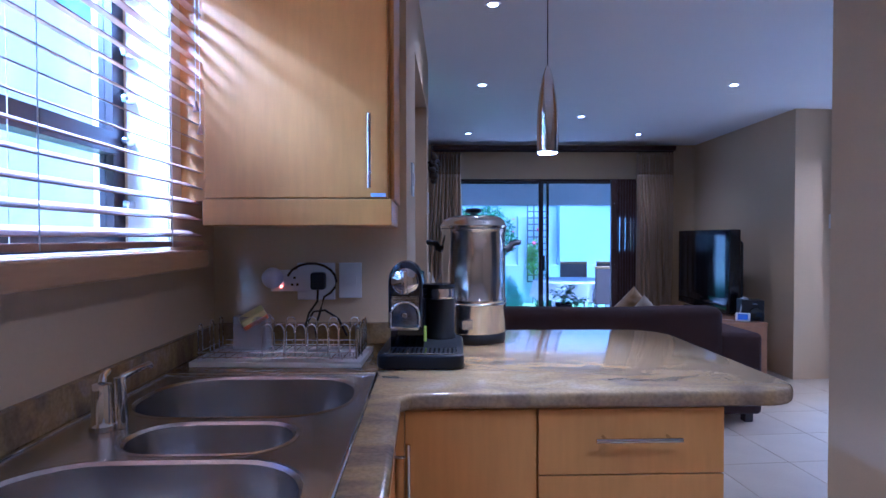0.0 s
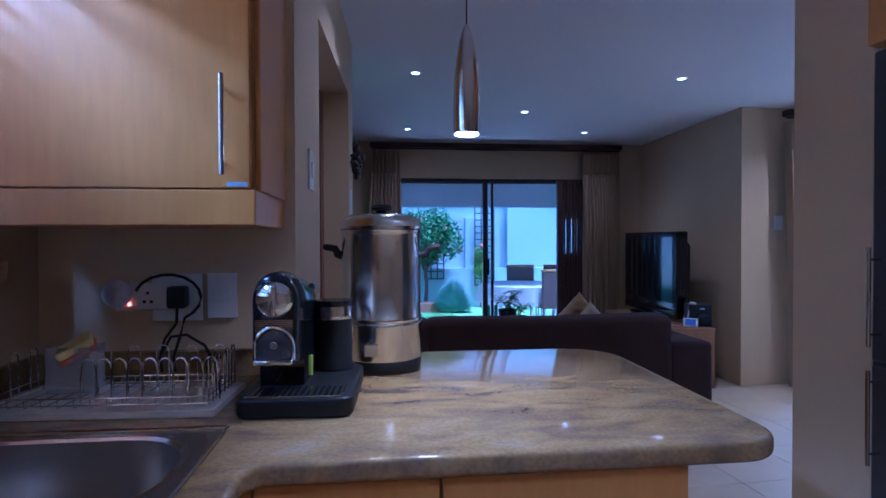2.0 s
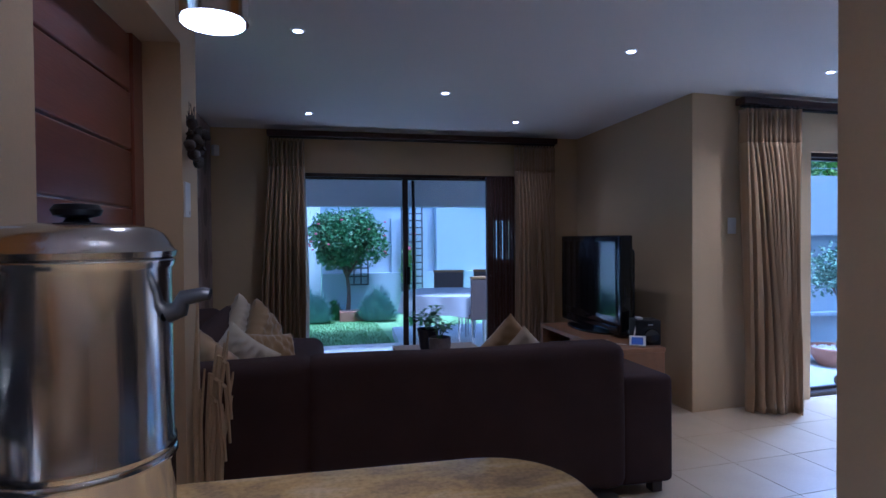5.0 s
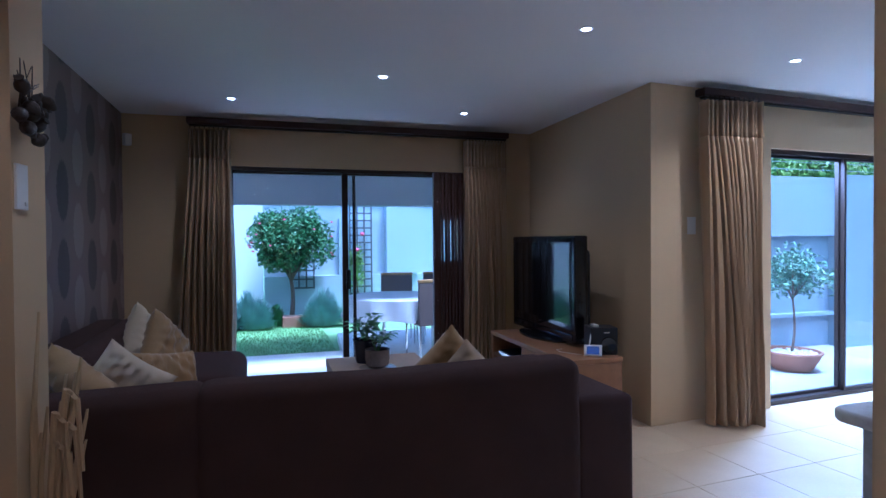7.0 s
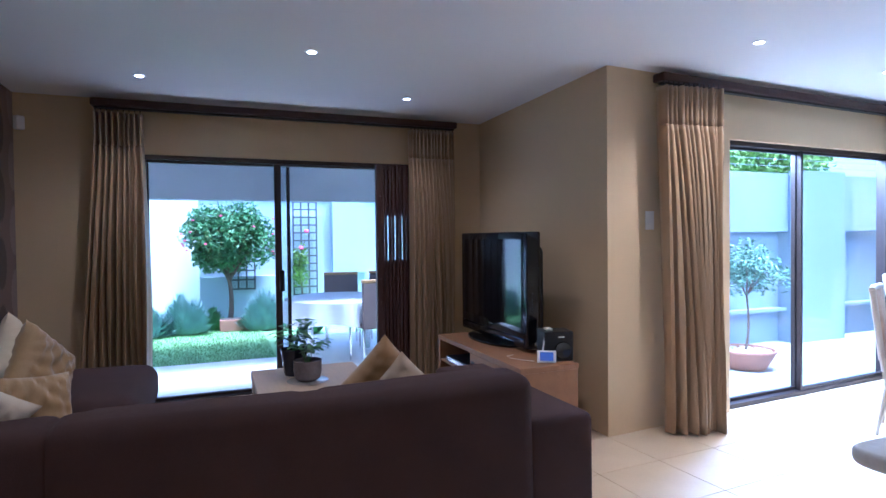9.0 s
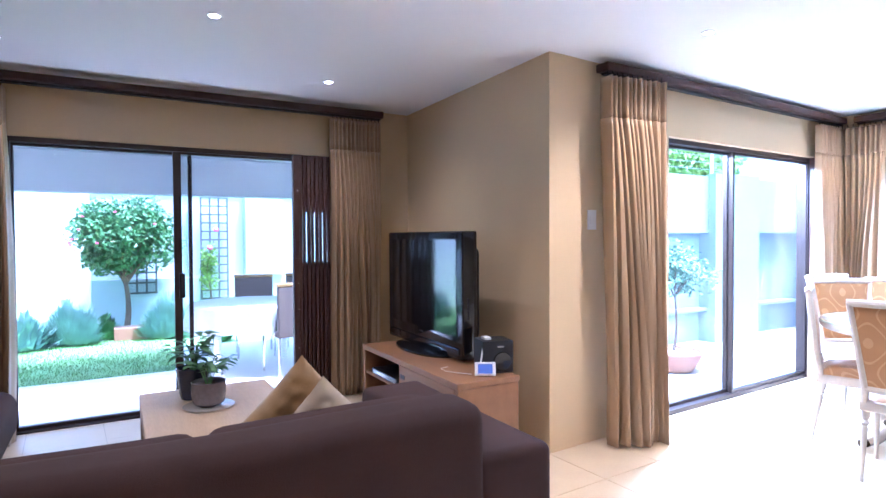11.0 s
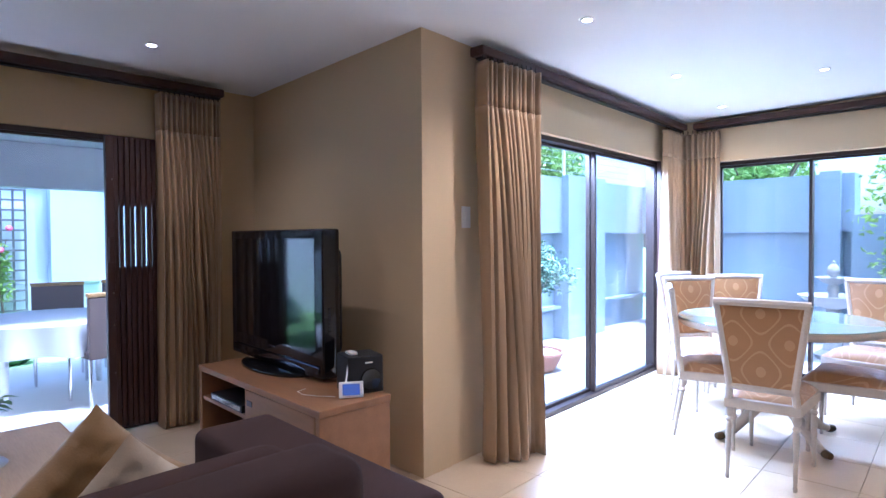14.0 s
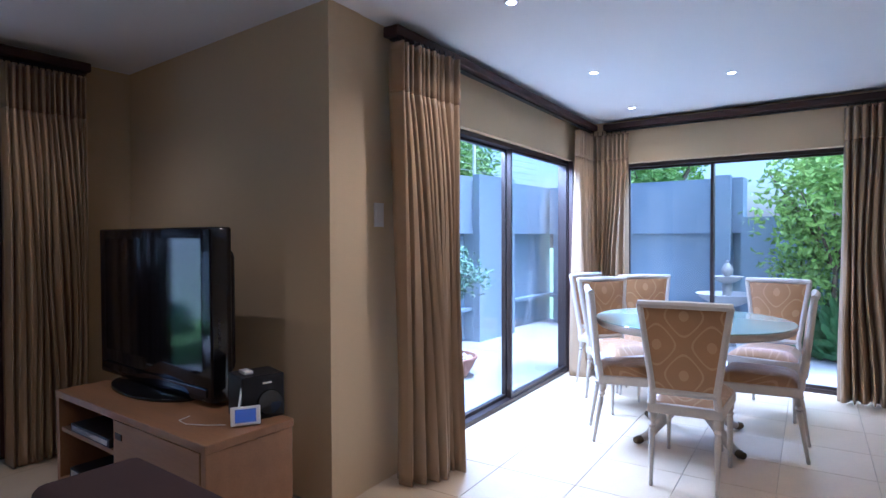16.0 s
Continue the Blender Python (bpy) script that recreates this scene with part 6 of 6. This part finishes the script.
part("bowl", lathe([(0.0, 0.0), (0.22, 0.0), (0.30, 0.12), (0.34, 0.205), (0.355, 0.21), (0.355, 0.23), (0.325, 0.232), (0.31, 0.19), (0.0, 0.18)], 40), TERRA, cp, smooth=True)
bm = bmesh.new()
rnd = random.Random(6)
for k in range(220):
    a, r = rnd.uniform(0, 6.28), 0.29 * math.sqrt(rnd.random())
    rr = rnd.uniform(0.012, 0.024)
    mm = Matrix.LocRotScale((r * math.cos(a), r * math.sin(a), 0.19 + rnd.uniform(0, 0.02)), Euler((rnd.random() * 6, rnd.random() * 6, 0)), (rr, rr * 0.8, rr * 0.6))
    bmesh.ops.create_icosphere(bm, subdivisions=1, radius=1, matrix=mm)
part("pebbles", bm, PEBBLE, cp, smooth=True)

fo = thing("garden_fountain", "tiered grey stone garden fountain", "fountain", pose(9.1, 4.24, -0.055))
part("column", lathe([(0.16, 0), (0.18, 0.05), (0.10, 0.10), (0.07, 0.25), (0.09, 0.45), (0.06, 0.55), (0.0, 0.55)], 28), STONE, fo, smooth=True)
part("lower_bowl", lathe([(0.06, 0.551), (0.16, 0.58), (0.28, 0.65), (0.33, 0.69), (0.34, 0.70), (0.31, 0.70), (0.2, 0.66), (0.0, 0.65)], 36), STONE, fo, smooth=True)
part("upper_stem", lathe([(0.06, 0.652), (0.045, 0.7), (0.06, 0.78), (0.04, 0.82), (0.0, 0.82)], 24), STONE, fo, smooth=True)
part("upper_bowl", lathe([(0.04, 0.821), (0.10, 0.84), (0.17, 0.89), (0.175, 0.90), (0.15, 0.90), (0.0, 0.87)], 32), STONE, fo, smooth=True)
part("finial", lathe([(0.045, 0.872), (0.03, 0.90), (0.06, 0.94), (0.065, 0.98), (0.04, 1.03), (0.02, 1.05), (0.02, 1.07), (0.0, 1.09)], 24), STONE, fo, smooth=True)

tree("leafy yellow-green tree spreading over the court", pose(9.35, 3.2, -0.055), 1.0, 0.04, (0.0, 0.05, 1.80), (0.7, 1.0, 0.80), 2600, 0.10, LEAF2, 61)
low = thing("court_shrub", "loose leafy shrub beside the fountain", "shrub", pose(9.45, 3.45, -0.055))
part("stem", tube([(0, 0, 0), (0.05, 0.02, 0.5), (0.0, 0.1, 1.1)], 0.02, 0.008, 7), BARK, low, smooth=True)
leafy("leaves", foliage((0.0, 0.0, 0.95), (0.4, 0.6, 0.6), 1500, 0.075, 64, 0.3), LEAF2, low)
bush("leafy green shrubs under the court tree", pose(9.4, 3.05, -0.055), (0.4, 0.8, 0.85), 2200, 0.12, LEAF, 62, 0.35)
for x, y, sx, mm_, sd in ((6.9, 9.2, 1.4, LEAF, 71), (7.6, 9.3, 1.8, LEAF, 72), (10.0, 9.0, 1.7, LEAF2, 73), (12.5, 6.0, 1.9, LEAF2, 74), (12.5, 3.0, 1.9, LEAF2, 75), (3.0, 16.2, 1.5, LEAF, 76), (12.4, 0.2, 1.8, LEAF2, 77)):
    tree("tall leafy hedge tree behind the boundary wall", pose(x, y, -0.19), 1.6, 0.09, (0, 0, 2.7), (sx, 1.0, 1.0), 4200, 0.13, mm_, sd)
# The upper part is added, so the kitchen window looks out on bright white.
solid("neighbour_wall", boxed(-3.2, -2.9, -4.0, 9.0, -0.19, 3.4), mat("cream_rendered_wall", (0.86, 0.76, 0.63), 0.85, var=0.06, scale=1.2, fine=60, bump=0.12), "cream rendered neighbouring wall, raised to whiten the window view", "garden wall", kind="structure")

# ---- floor tiles, the nearest as pieces of their own ----
SIZE, GAP = 0.4475, 0.003
tile_mesh = bpy.data.meshes.new("tile")
bm = boxed(GAP / 2, SIZE - GAP / 2, GAP / 2, SIZE - GAP / 2, -0.008, 0.0)
es = [e for e in bm.edges if all(abs(v.co.z) < 1e-6 for v in e.verts)]
bmesh.ops.bevel(bm, geom=es, offset=0.0015, segments=1, affect="EDGES")
bmesh.ops.recalc_face_normals(bm, faces=bm.faces)
bm.to_mesh(tile_mesh)
bm.free()
tile_mesh.materials.append(TILE)
lay = Matrix.Rotation(radians(SKEW), 4, "Z")
rest_v, rest_f = [], []


def inside(x, y):
    return -0.58 < x < 7.62 and -2.18 < y < (7.09 if x < 3.9 else court_y(x) + 0.1)


for i in range(-2, 20):
    for j in range(-7, 18):
        u, v = 3.57 + (i - 8) * SIZE, 0.32 + j * SIZE
        ring = [lay @ Vector((u + a * SIZE, v + b * SIZE, 0)) for a, b in ((0, 0), (1, 0), (1, 1), (0, 1))]
        whole = [inside(p.x, p.y) for p in ring]
        mid = (ring[0] + ring[2]) / 2
        if all(whole) and mid.x > 1.0 and mid.y > 1.3 and not (mid.x < 2.6 and mid.y > 4.2):
            o = new("tile", tile_mesh)
            o.parent = floor_slab
            o.matrix_basis = lay @ Matrix.Translation((u, v, 0))
        elif any(whole):
            g = GAP / 2
            k = len(rest_v)
            for a, b in ((g, g), (SIZE - g, g), (SIZE - g, SIZE - g), (g, SIZE - g)):
                p = lay @ Vector((u + a, v + b, 0))
                x = min(max(p.x, -0.58), 7.62)
                rest_v.append((x, min(max(p.y, -2.18), 7.09 if mid.x < 3.9 else court_y(x) + 0.1), 0))
            rest_f.append((k, k + 1, k + 2, k + 3))
rm = bpy.data.meshes.new("far_tiles")
rm.from_pydata(rest_v, [], rest_f)
rm.materials.append(TILE)
ft = new("far_tiles", rm)
ft.parent = floor_slab
tagged(ft, "cream square floor tiles", kind="stuff")
